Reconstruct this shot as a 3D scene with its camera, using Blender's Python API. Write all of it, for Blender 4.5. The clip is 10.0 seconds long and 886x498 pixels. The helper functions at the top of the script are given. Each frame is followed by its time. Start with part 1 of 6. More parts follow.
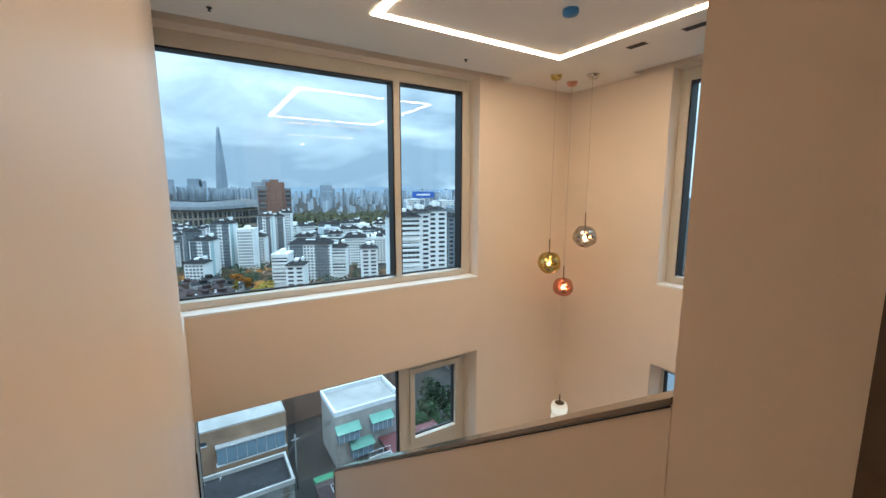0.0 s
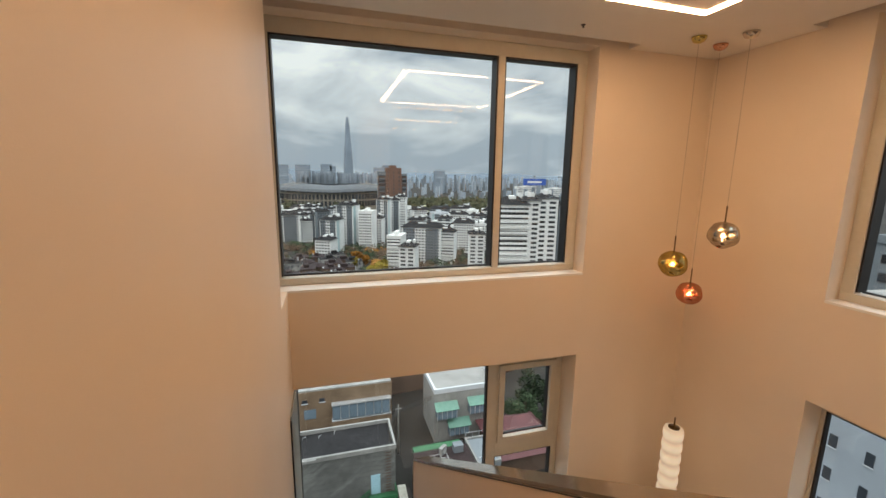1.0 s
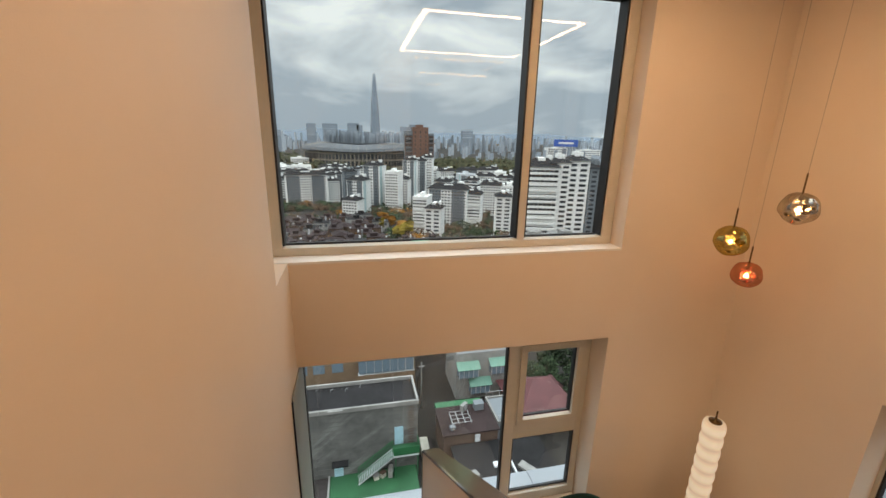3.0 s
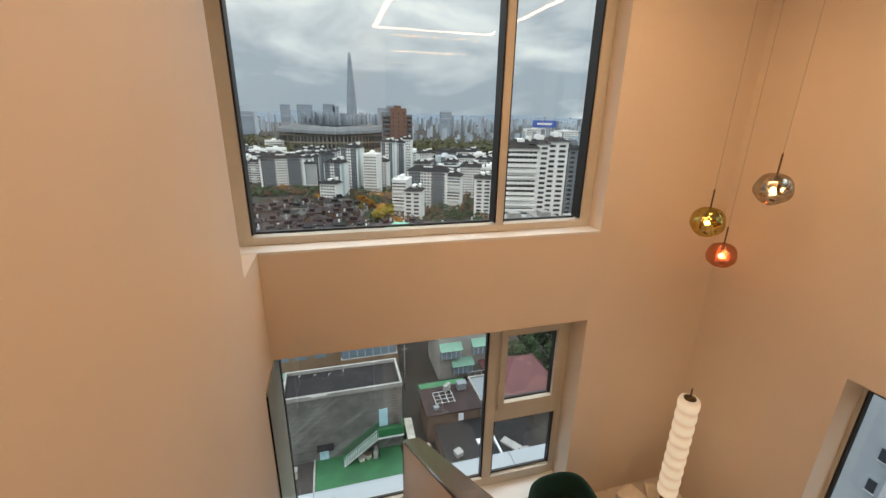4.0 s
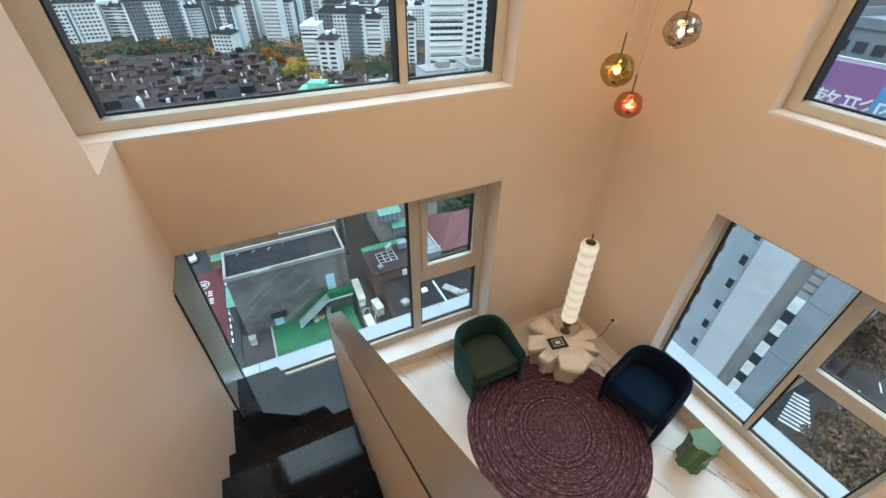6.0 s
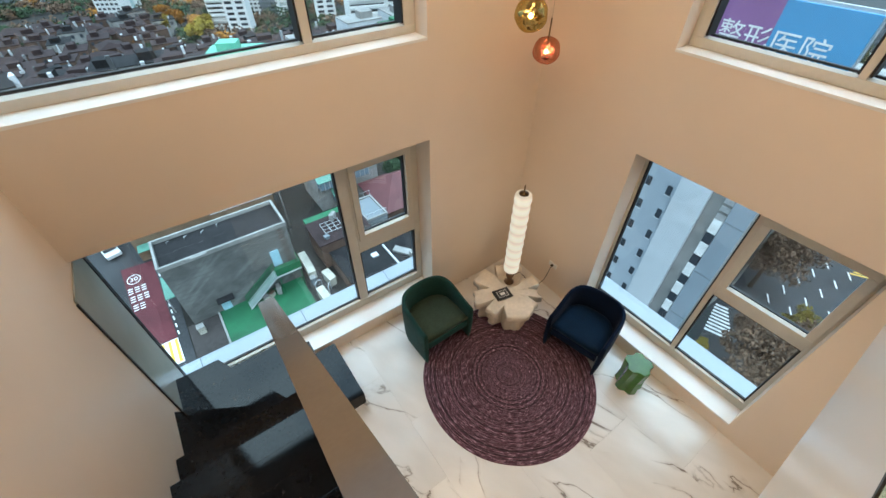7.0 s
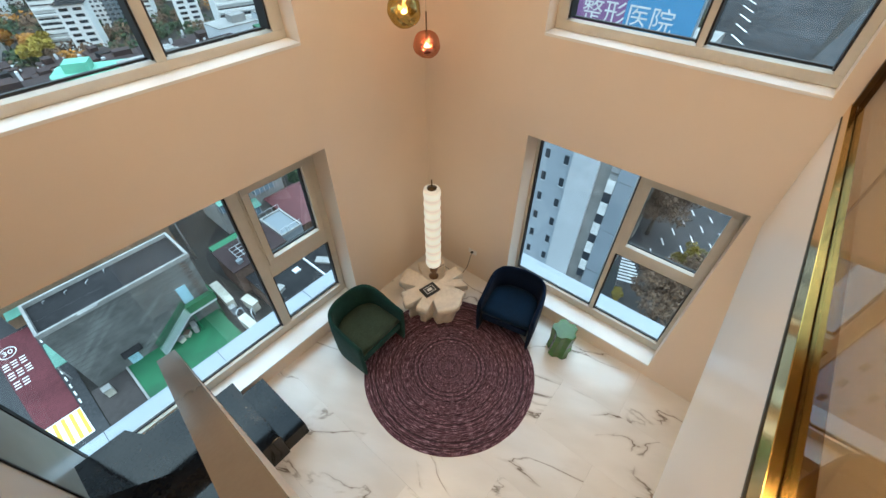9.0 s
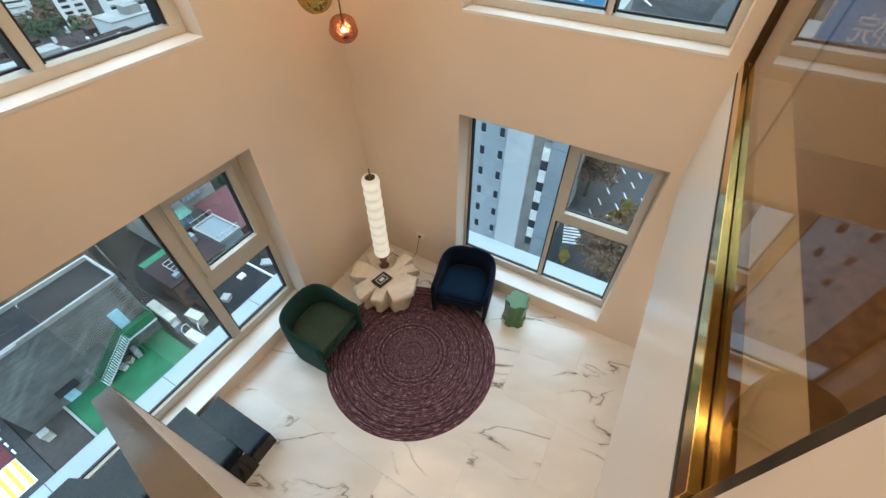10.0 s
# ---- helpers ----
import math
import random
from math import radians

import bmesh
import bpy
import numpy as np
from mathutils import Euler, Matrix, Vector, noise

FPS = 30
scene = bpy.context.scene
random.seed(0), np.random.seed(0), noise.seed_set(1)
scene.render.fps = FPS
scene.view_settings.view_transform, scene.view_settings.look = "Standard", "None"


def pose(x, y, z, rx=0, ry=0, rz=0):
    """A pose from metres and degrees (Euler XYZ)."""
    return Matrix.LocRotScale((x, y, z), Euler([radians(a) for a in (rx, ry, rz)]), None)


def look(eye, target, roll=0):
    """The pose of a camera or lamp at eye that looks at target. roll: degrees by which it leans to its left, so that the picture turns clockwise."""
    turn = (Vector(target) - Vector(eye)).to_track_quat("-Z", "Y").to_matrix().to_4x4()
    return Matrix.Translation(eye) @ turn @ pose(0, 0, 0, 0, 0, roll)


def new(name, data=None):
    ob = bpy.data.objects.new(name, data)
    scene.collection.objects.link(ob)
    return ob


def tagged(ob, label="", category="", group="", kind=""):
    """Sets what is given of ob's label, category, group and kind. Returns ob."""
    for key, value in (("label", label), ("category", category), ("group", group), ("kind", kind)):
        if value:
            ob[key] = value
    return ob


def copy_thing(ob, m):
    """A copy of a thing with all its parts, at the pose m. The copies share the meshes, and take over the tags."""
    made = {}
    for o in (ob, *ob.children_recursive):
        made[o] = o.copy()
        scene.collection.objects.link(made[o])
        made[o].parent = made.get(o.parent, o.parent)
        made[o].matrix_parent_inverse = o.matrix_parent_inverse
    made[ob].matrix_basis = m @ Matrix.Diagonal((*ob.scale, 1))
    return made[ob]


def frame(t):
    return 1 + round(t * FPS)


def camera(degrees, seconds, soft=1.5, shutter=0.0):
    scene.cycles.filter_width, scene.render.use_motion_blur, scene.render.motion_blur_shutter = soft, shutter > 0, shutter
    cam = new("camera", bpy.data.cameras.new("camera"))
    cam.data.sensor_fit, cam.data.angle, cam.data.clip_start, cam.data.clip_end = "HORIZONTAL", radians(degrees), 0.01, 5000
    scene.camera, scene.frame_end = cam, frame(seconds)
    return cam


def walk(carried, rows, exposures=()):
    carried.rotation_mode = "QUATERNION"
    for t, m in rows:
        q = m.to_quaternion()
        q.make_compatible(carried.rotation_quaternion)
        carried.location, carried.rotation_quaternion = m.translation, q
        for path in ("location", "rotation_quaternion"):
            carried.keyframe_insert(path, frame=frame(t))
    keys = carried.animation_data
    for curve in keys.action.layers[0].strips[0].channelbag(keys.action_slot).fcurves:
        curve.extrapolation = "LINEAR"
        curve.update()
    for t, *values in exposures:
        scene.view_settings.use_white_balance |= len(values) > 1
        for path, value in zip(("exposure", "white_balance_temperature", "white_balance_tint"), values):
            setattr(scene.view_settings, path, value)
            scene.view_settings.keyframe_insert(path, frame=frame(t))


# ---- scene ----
cam = camera(95.5, 10.0)
PATH = [
    (0, (0.122, 0.862, 4.034), (1.161, 2.546, 3.743), 0.0),
    (0.5, (0.234, 0.949, 4.023), (0.996, 2.771, 3.709), 0.4),
    (1, (0.314, 1.036, 4.017), (0.867, 2.924, 3.659), 0.8),
    (1.5, (0.358, 1.158, 4.01), (0.802, 3.066, 3.608), 0.9),
    (2, (0.391, 1.287, 4.01), (0.81, 3.19, 3.561), 1.0),
    (2.5, (0.45, 1.358, 4.001), (0.863, 3.251, 3.505), 1.1),
    (4, (0.522, 1.492, 4.003), (1.033, 3.322, 3.379), 1.0),
    (4.5, (0.59, 1.503, 4.011), (1.176, 3.296, 3.347), 0.7),
    (5, (0.641, 1.516, 4.025), (1.296, 3.236, 3.24), 0.5),
    (5.5, (0.682, 1.534, 4.029), (1.365, 3.123, 3.024), 0.6),
    (6, (0.739, 1.545, 4.034), (1.435, 2.966, 2.811), 0.8),
    (6.2, (0.76, 1.533, 4.02), (1.472, 2.897, 2.742), 0.8),
    (7.5, (0.927, 1.57, 4.046), (1.873, 2.658, 2.66), 0.1),
    (8, (0.946, 1.566, 4.039), (1.976, 2.585, 2.66), 0.1),
    (8.5, (0.978, 1.561, 4.053), (2.042, 2.534, 2.667), -0.1),
    (9, (0.977, 1.569, 4.047), (2.081, 2.484, 2.653), 0.1),
    (9.5, (0.993, 1.554, 4.052), (2.145, 2.364, 2.631), -0.2),
    (10, (1.019, 1.554, 4.065), (2.209, 2.234, 2.609), -0.2),
]
EXPOSURES = [(0, 0.11, 5850, 4), (0.3, 0.03, 6400, 8), (0.7, -0.24, 8150, 18), (5.5, -0.12, 8200, 18), (5.9, 0.08, 6800, 10), (6.2, 0.15, 6250, 5), (7.3, 0.17, 6130, 4), (10.0, 0.16, 6180, 4)]
walk(cam, [(t, look(eye, target, roll)) for t, eye, target, roll in PATH], EXPOSURES)

# ---------------------------------------------------------------- world and light
world = bpy.data.worlds.new("overcast_sky")
scene.world = world
world.use_nodes = True
wn, wl = world.node_tree.nodes, world.node_tree.links
wn.clear()
w_out = wn.new("ShaderNodeOutputWorld")
w_bg = wn.new("ShaderNodeBackground")
w_sky = wn.new("ShaderNodeTexSky")
w_sky.sky_type, w_sky.sun_disc = "NISHITA", False
w_sky.sun_elevation, w_sky.sun_rotation = radians(38), radians(200)
w_sky.dust_density = 4.0
w_co = wn.new("ShaderNodeTexCoord")
w_map = wn.new("ShaderNodeMapping")
w_map.inputs["Scale"].default_value = (1.0, 1.0, 2.6)
w_map.inputs["Location"].default_value = (0.35, 0.2, 0.9)
w_noise = wn.new("ShaderNodeTexNoise")
w_noise.inputs["Scale"].default_value = 3.0
w_noise.inputs["Detail"].default_value = 7.0
w_noise.inputs["Distortion"].default_value = 0.35
w_ramp = wn.new("ShaderNodeValToRGB")
w_ramp.color_ramp.elements[0].position, w_ramp.color_ramp.elements[0].color = 0.40, (3.7, 5.3, 6.8, 1)
w_ramp.color_ramp.elements[1].position, w_ramp.color_ramp.elements[1].color = 0.62, (9.2, 11.4, 12.6, 1)
w_mix = wn.new("ShaderNodeMixRGB")
w_mix.inputs[0].default_value = 0.92
wl.new(w_co.outputs["Generated"], w_map.inputs["Vector"])
wl.new(w_map.outputs["Vector"], w_noise.inputs["Vector"])
wl.new(w_noise.outputs["Fac"], w_ramp.inputs["Fac"])
wl.new(w_sky.outputs["Color"], w_mix.inputs[1])
wl.new(w_ramp.outputs["Color"], w_mix.inputs[2])
wl.new(w_mix.outputs["Color"], w_bg.inputs["Color"])
w_sep = wn.new("ShaderNodeSeparateXYZ")
w_grad = wn.new("ShaderNodeMapRange")
w_grad.inputs["From Min"].default_value, w_grad.inputs["From Max"].default_value = 0.36, 0.85
w_grad.inputs["To Min"].default_value, w_grad.inputs["To Max"].default_value = 0.110, 0.55
wl.new(w_co.outputs["Generated"], w_sep.inputs[0])
wl.new(w_sep.outputs["Z"], w_grad.inputs["Value"])
wl.new(w_grad.outputs["Result"], w_bg.inputs["Strength"])
wl.new(w_bg.outputs["Background"], w_out.inputs["Surface"])

sun = new("sun", bpy.data.lights.new("sun", "SUN"))
sun.data.energy, sun.data.angle, sun.data.color = 0.6, radians(25), (1.0, 0.97, 0.92)
sun.matrix_world = look((0, 0, 60), (30, 45, 0))


# ---------------------------------------------------------------- materials


def material(name, colour, rough=0.5, metal=0.0, grain=0.0, grain_scale=30.0, stain=0.0, stain_scale=2.0, bump=0.0, bump_scale=120.0, island=0.0, **more):
    m = bpy.data.materials.new(name)
    m.use_nodes = True
    nodes, links = m.node_tree.nodes, m.node_tree.links
    b = nodes["Principled BSDF"]
    b.inputs["Base Color"].default_value = (*colour, 1)
    b.inputs["Roughness"].default_value = rough
    b.inputs["Metallic"].default_value = metal
    if rough >= 0.8:
        b.inputs["Specular IOR Level"].default_value = 0.2
    for key, value in more.items():
        b.inputs[key.replace("_", " ")].default_value = value
    co = nodes.new("ShaderNodeTexCoord")
    last = None
    for amount, scale in ((grain, grain_scale), (stain, stain_scale)):
        if amount:
            n = nodes.new("ShaderNodeTexNoise")
            n.inputs["Scale"].default_value, n.inputs["Detail"].default_value = scale, 6.0
            links.new(co.outputs["Object"], n.inputs["Vector"])
            r = nodes.new("ShaderNodeMapRange")
            r.inputs["From Min"].default_value, r.inputs["From Max"].default_value = 0.3, 0.7
            r.inputs["To Min"].default_value, r.inputs["To Max"].default_value = 1 - amount, 1 + amount
            links.new(n.outputs["Fac"], r.inputs["Value"])
            mix = nodes.new("ShaderNodeMixRGB")
            mix.blend_type, mix.inputs[0].default_value = "MULTIPLY", 1.0
            mix.inputs[1].default_value = (*colour, 1)
            if last:
                links.new(last, mix.inputs[1])
            links.new(r.outputs["Result"], mix.inputs[2])
            last = mix.outputs["Color"]
    if island:
        geo = nodes.new("ShaderNodeNewGeometry")
        r = nodes.new("ShaderNodeMapRange")
        r.inputs["To Min"].default_value, r.inputs["To Max"].default_value = 1 - island, 1 + island
        links.new(geo.outputs["Random Per Island"], r.inputs["Value"])
        mix = nodes.new("ShaderNodeMixRGB")
        mix.blend_type, mix.inputs[0].default_value = "MULTIPLY", 1.0
        mix.inputs[1].default_value = (*colour, 1)
        if last:
            links.new(last, mix.inputs[1])
        links.new(r.outputs["Result"], mix.inputs[2])
        last = mix.outputs["Color"]
    if last:
        links.new(last, b.inputs["Base Color"])
    if bump:
        n = nodes.new("ShaderNodeTexNoise")
        n.inputs["Scale"].default_value, n.inputs["Detail"].default_value = bump_scale, 4.0
        links.new(co.outputs["Object"], n.inputs["Vector"])
        bp = nodes.new("ShaderNodeBump")
        bp.inputs["Strength"].default_value, bp.inputs["Distance"].default_value = bump, 0.01
        links.new(n.outputs["Fac"], bp.inputs["Height"])
        links.new(bp.outputs["Normal"], b.inputs["Normal"])
    return m


def glow(name, colour, strength):
    m = bpy.data.materials.new(name)
    m.use_nodes = True
    nodes, links = m.node_tree.nodes, m.node_tree.links
    nodes.clear()
    out, em = nodes.new("ShaderNodeOutputMaterial"), nodes.new("ShaderNodeEmission")
    em.inputs["Color"].default_value, em.inputs["Strength"].default_value = (*colour, 1), strength
    links.new(em.outputs[0], out.inputs[0])
    return m


def pane_glass(name, tint=(1, 1, 1), ior=1.5, clear=1.0):
    m = bpy.data.materials.new(name)
    m.use_nodes = True
    nodes, links = m.node_tree.nodes, m.node_tree.links
    nodes.clear()
    out, mix = nodes.new("ShaderNodeOutputMaterial"), nodes.new("ShaderNodeMixShader")
    tr, gl, lw = nodes.new("ShaderNodeBsdfTransparent"), nodes.new("ShaderNodeBsdfGlossy"), nodes.new("ShaderNodeLayerWeight")
    tr.inputs["Color"].default_value = (*tint, 1)
    gl.inputs["Roughness"].default_value = 0.0
    lw.inputs["Blend"].default_value = 0.5
    power, scale = nodes.new("ShaderNodeMath"), nodes.new("ShaderNodeMath")
    power.operation, power.inputs[1].default_value = "POWER", 5.0
    scale.operation = "MULTIPLY_ADD"
    f0 = ((ior - 1) / (ior + 1)) ** 2
    scale.inputs[1].default_value, scale.inputs[2].default_value = 1 - f0, f0
    links.new(lw.outputs["Facing"], power.inputs[0])
    links.new(power.outputs[0], scale.inputs[0])
    links.new(scale.outputs[0], mix.inputs[0])
    links.new(tr.outputs[0], mix.inputs[1])
    links.new(gl.outputs[0], mix.inputs[2])
    links.new(mix.outputs[0], out.inputs[0])
    return m


PAINT = material("warm_wall_paint", (0.80, 0.69, 0.585), 0.42, stain=0.025, stain_scale=1.3, bump=0.06, bump_scale=260)
CEILING = material("ceiling_paint", (0.80, 0.755, 0.70), 0.6, stain=0.02, bump=0.04, bump_scale=220)
SILL = material("white_sill_board", (0.82, 0.815, 0.80), 0.35, stain=0.03, stain_scale=3)
FRAME = material("beige_window_frame", (0.57, 0.545, 0.485), 0.38, stain=0.04, stain_scale=4, grain=0.02)
GASKET = material("black_gasket", (0.012, 0.012, 0.014), 0.5, stain=0.2, stain_scale=9)
GLASS = pane_glass("window_pane", (0.94, 0.97, 0.985), 1.42)
TINTED = pane_glass("bronze_partition_glass", (0.70, 0.64, 0.53), 1.6)
BRASS = material("polished_brass", (0.80, 0.53, 0.15), 0.13, 1.0, grain=0.06, grain_scale=14, stain=0.08)
OLD_BRASS = material("dull_brass", (0.42, 0.33, 0.16), 0.4, 1.0, stain=0.12, stain_scale=8)
BRONZE = material("dark_bronze", (0.13, 0.085, 0.045), 0.35, 1.0, stain=0.2, stain_scale=12)
STEP = material("black_stone_tread", (0.007, 0.0075, 0.009), 0.07, grain=0.2, grain_scale=40, stain=0.3, stain_scale=3, Specular_IOR_Level=0.24)
DARK = material("dark_trim", (0.02, 0.018, 0.016), 0.4, stain=0.2)
LED = glow("led_strip", (1.0, 0.68, 0.41), 39.0)
LED_HALL = glow("hall_led_strip", (1.0, 0.68, 0.41), 46.0)
BLUE = material("blue_plastic_cap", (0.02, 0.16, 0.42), 0.4, stain=0.1)
WOODFLOOR = material("oak_floor", (0.30, 0.19, 0.11), 0.4, grain=0.25, grain_scale=18, stain=0.15)
DOORMAT = material("dark_brown_door", (0.095, 0.066, 0.046), 0.4, grain=0.2, grain_scale=25, stain=0.1)

# ---------------------------------------------------------------- mesh helpers


def add_box(bm, x0, x1, y0, y1, z0, z1, bevel=0.0):
    made = bmesh.ops.create_cube(bm, size=1.0)["verts"]
    for v in made:
        v.co = Vector(((x0 + x1) / 2 + v.co.x * (x1 - x0), (y0 + y1) / 2 + v.co.y * (y1 - y0), (z0 + z1) / 2 + v.co.z * (z1 - z0)))
    if bevel:
        edges = list({e for v in made for e in v.link_edges})
        bmesh.ops.bevel(bm, geom=edges, offset=bevel, segments=2, affect="EDGES", profile=0.6)


def add_prism(bm, outline, z0, z1):
    low = [bm.verts.new((x, y, z0)) for x, y in outline]
    top = [bm.verts.new((x, y, z1)) for x, y in outline]
    n = len(outline)
    bm.faces.new(low[::-1])
    bm.faces.new(top)
    for i in range(n):
        bm.faces.new((low[i], low[(i + 1) % n], top[(i + 1) % n], top[i]))


def add_lathe(bm, profile, sides=32, cx=0.0, cy=0.0):
    rings = []
    for r, z in profile:
        rings.append([bm.verts.new((cx + r * math.cos(2 * math.pi * i / sides), cy + r * math.sin(2 * math.pi * i / sides), z)) for i in range(sides)])
    for a, b in zip(rings, rings[1:]):
        for i in range(sides):
            bm.faces.new((a[i], a[(i + 1) % sides], b[(i + 1) % sides], b[i]))
    bm.faces.new(rings[0][::-1])
    bm.faces.new(rings[-1])


def add_tube(bm, points, radius, sides=8):
    rings = []
    for k, p in enumerate(points):
        p = Vector(p)
        a, b = Vector(points[max(k - 1, 0)]), Vector(points[min(k + 1, len(points) - 1)])
        q = (b - a).to_track_quat("Z", "Y")
        rings.append([bm.verts.new(p + q @ Vector((radius * math.cos(2 * math.pi * i / sides), radius * math.sin(2 * math.pi * i / sides), 0))) for i in range(sides)])
    for a, b in zip(rings, rings[1:]):
        for i in range(sides):
            bm.faces.new((a[i], a[(i + 1) % sides], b[(i + 1) % sides], b[i]))
    bm.faces.new(rings[0][::-1])
    bm.faces.new(rings[-1])


def part(name, bm, mat, parent=None, label="", smooth=False):
    bmesh.ops.recalc_face_normals(bm, faces=bm.faces)
    me = bpy.data.meshes.new(name)
    bm.to_mesh(me)
    bm.free()
    me.materials.append(mat)
    if smooth:
        for p in me.polygons:
            p.use_smooth = True
    ob = new(name, me)
    ob.parent = parent
    if label:
        tagged(ob, label)
    return ob


def boxes(name, mat, parent, *extents, label="", bevel=0.0):
    bm = bmesh.new()
    for e in extents:
        add_box(bm, *e, bevel=bevel)
    return part(name, bm, mat, parent, label)


def empty(name, m=None):
    ob = new(name)
    ob.empty_display_size = 0.1
    if m is not None:
        ob.matrix_world = m
    return ob


def structure(ob, label, category):
    return tagged(ob, label, category, kind="structure")


# ---------------------------------------------------------------- the room
XB, YA = 4.022, 4.32          # inner faces of the two window walls
HEAD, SILL_LOW, SILL_UP, TOP = 2.255, 0.238, 3.10, 5.165
FZ = 0.06                    # level of the lower floor
UPPER = 2.66                 # level of the upper floor
GY = 1.215                   # void face of the slab under the glass partition
LOWC = 2.20                  # ceiling of the room under the upper floor
T = 0.34

floor_base = boxes("floor", material("screed", (0.3, 0.29, 0.28), 0.9, stain=0.1), None, (-0.4, XB + T, -3.2, YA + T, -0.30, FZ - 0.012))
structure(floor_base, "white marble tiled floor with grey brown veins", "floor")

wall_a = boxes("wall_north", PAINT, None,
               (-0.4, XB + T, YA, YA + T, -0.3, SILL_LOW), (2.7, XB + T, YA, YA + T, SILL_LOW, 5.5), (-0.4, 0.0, YA, YA + T, SILL_LOW, HEAD),
               (-0.4, 2.7, YA, YA + T, HEAD, SILL_UP), (-0.4, -0.2, YA, YA + T, SILL_UP, 5.5), (-0.2, 2.7, YA, YA + T, TOP, 5.5))
structure(wall_a, "warm beige painted wall with two large windows", "wall")
wall_b = boxes("wall_east", PAINT, None,
               (XB, XB + T, -3.2, YA, -0.3, SILL_LOW), (XB, XB + T, -3.2, 1.30, SILL_LOW, 5.5), (XB, XB + T, 3.097, YA, SILL_LOW, 5.5),
               (XB, XB + T, 1.30, 3.097, HEAD, SILL_UP), (XB, XB + T, 1.30, 3.097, TOP, 5.5))
structure(wall_b, "warm beige painted wall with two windows", "wall")
bm = bmesh.new()
add_box(bm, -0.4, 0.0, -3.2, YA, -0.3, SILL_UP)
add_prism(bm, [(-0.4, -3.2), (0.0, -3.2), (0.0, 3.85), (-0.2, YA + 0.17), (-0.2, YA + 0.17), (-0.4, YA)][:4] + [(-0.4, YA)], SILL_UP, 5.5)
structure(part("wall_west", bm, PAINT), "warm beige painted stair wall, splayed beside the window", "wall")
structure(boxes("wall_south", PAINT, None, (-0.4, XB + T, -3.4, -3.2, -0.3, 5.5)), "plain beige wall behind the landing", "wall")

bm = bmesh.new()
add_box(bm, -0.4, XB + T, -3.4, 1.1, TOP, 5.6)
add_box(bm, -0.4, 3.86, 1.1, 4.17, TOP, 5.6)
add_box(bm, 3.0, XB, 4.17, YA, TOP, 5.6)
add_box(bm, 3.86, XB, 3.4, 4.17, TOP, 5.6)
add_box(bm, -0.4, 3.0, 4.17, YA, TOP + 0.14, 5.6)
add_box(bm, 3.86, XB, 1.1, 3.4, TOP + 0.14, 5.6)
structure(part("ceiling", bm, CEILING), "off-white painted ceiling with curtain recesses", "ceiling")

# slab, upstand and the walls of the upper floor
slab = boxes("wall_slab_edge", PAINT, None, (0.965, XB, -3.2, GY - 0.28, LOWC, UPPER - 0.02), (0.0, 0.965, -3.2, 1.25, LOWC, UPPER - 0.02))
structure(slab, "beige painted slab under the upper floor", "wall")
# Paler than PAINT: daylight on the void face is put into this colour.
LEDGE = material("daylit_satin_upstand_paint", (0.88, 0.835, 0.775), 0.28, stain=0.02, stain_scale=1.5, bump=0.03, bump_scale=200)
upstand = boxes("wall_upstand", LEDGE, None, (1.384, XB, GY - 0.28, GY, LOWC, 3.02), bevel=0.003)
structure(upstand, "satin upstand below the glass partition, paled for daylight", "wall")
structure(boxes("floor_upper", WOODFLOOR, None, (0.0, XB, -3.2, GY - 0.284, UPPER - 0.018, UPPER), (0.0, 0.85, GY - 0.284, 1.25, UPPER - 0.018, UPPER)), "wooden floor of the upper storey", "floor")
structure(boxes("wall_pier", PAINT, None, (0.863, 1.382, 0.99, 1.238, UPPER, TOP), (0.955, 1.382, GY - 0.28, 1.238, LOWC, UPPER)), "beige painted pier beside the stair head", "wall")
structure(boxes("wall_bedroom", PAINT, None, (0.853, 0.97, -3.2, 0.05, UPPER, TOP)), "beige painted wall of the landing", "wall")

door = empty("door_1")
boxes("door_leaf", DOORMAT, door, (0.985, 1.85, 0.115, 0.155, UPPER + 0.01, UPPER + 2.1), label="dark brown flush door leaf")
boxes("door_handle", BRONZE, door, (1.76, 1.79, 0.156, 0.21, UPPER + 0.95, UPPER + 1.10))
for y0, y1 in ((0.052, 0.135), (0.925, 0.988)):
    boxes("door_frame", DOORMAT, door, (0.849, 0.985, y0, y1, UPPER + 0.001, UPPER + 2.18), label="dark brown door lining")
boxes("door_frame", DOORMAT, door, (0.849, 0.985, 0.136, 0.924, UPPER + 2.11, UPPER + 2.18), label="dark brown door lining")
structure(door, "open dark brown flush door beside the landing", "door")
structure(boxes("wall_lintel", PAINT, None, (0.853, 0.97, 0.052, 0.988, UPPER + 2.182, TOP)), "beige painted wall over the door", "wall")

# glass partition with brass channels
glassy = empty("glass_partition")
GP = GY - 0.035
boxes("bottom_rail", BRASS, glassy, (1.454, XB - 0.002, GP - 0.055, GP - 0.007, 3.022, 3.095), (1.454, XB - 0.002, GP + 0.007, GP + 0.034, 3.022, 3.095), label="polished brass channel", bevel=0.002)
boxes("rail_shadow_gap", DARK, glassy, (1.454, XB - 0.002, GP + 0.026, GP + 0.037, 3.010, 3.020))
boxes("top_rail", BRASS, glassy, (1.454, XB - 0.002, GP - 0.03, GP + 0.03, TOP - 0.05, TOP - 0.002), label="polished brass channel", bevel=0.002)
boxes("post", BRONZE, glassy, (1.401, 1.452, GP - 0.03, GP + 0.020, 3.022, TOP - 0.002), bevel=0.002)
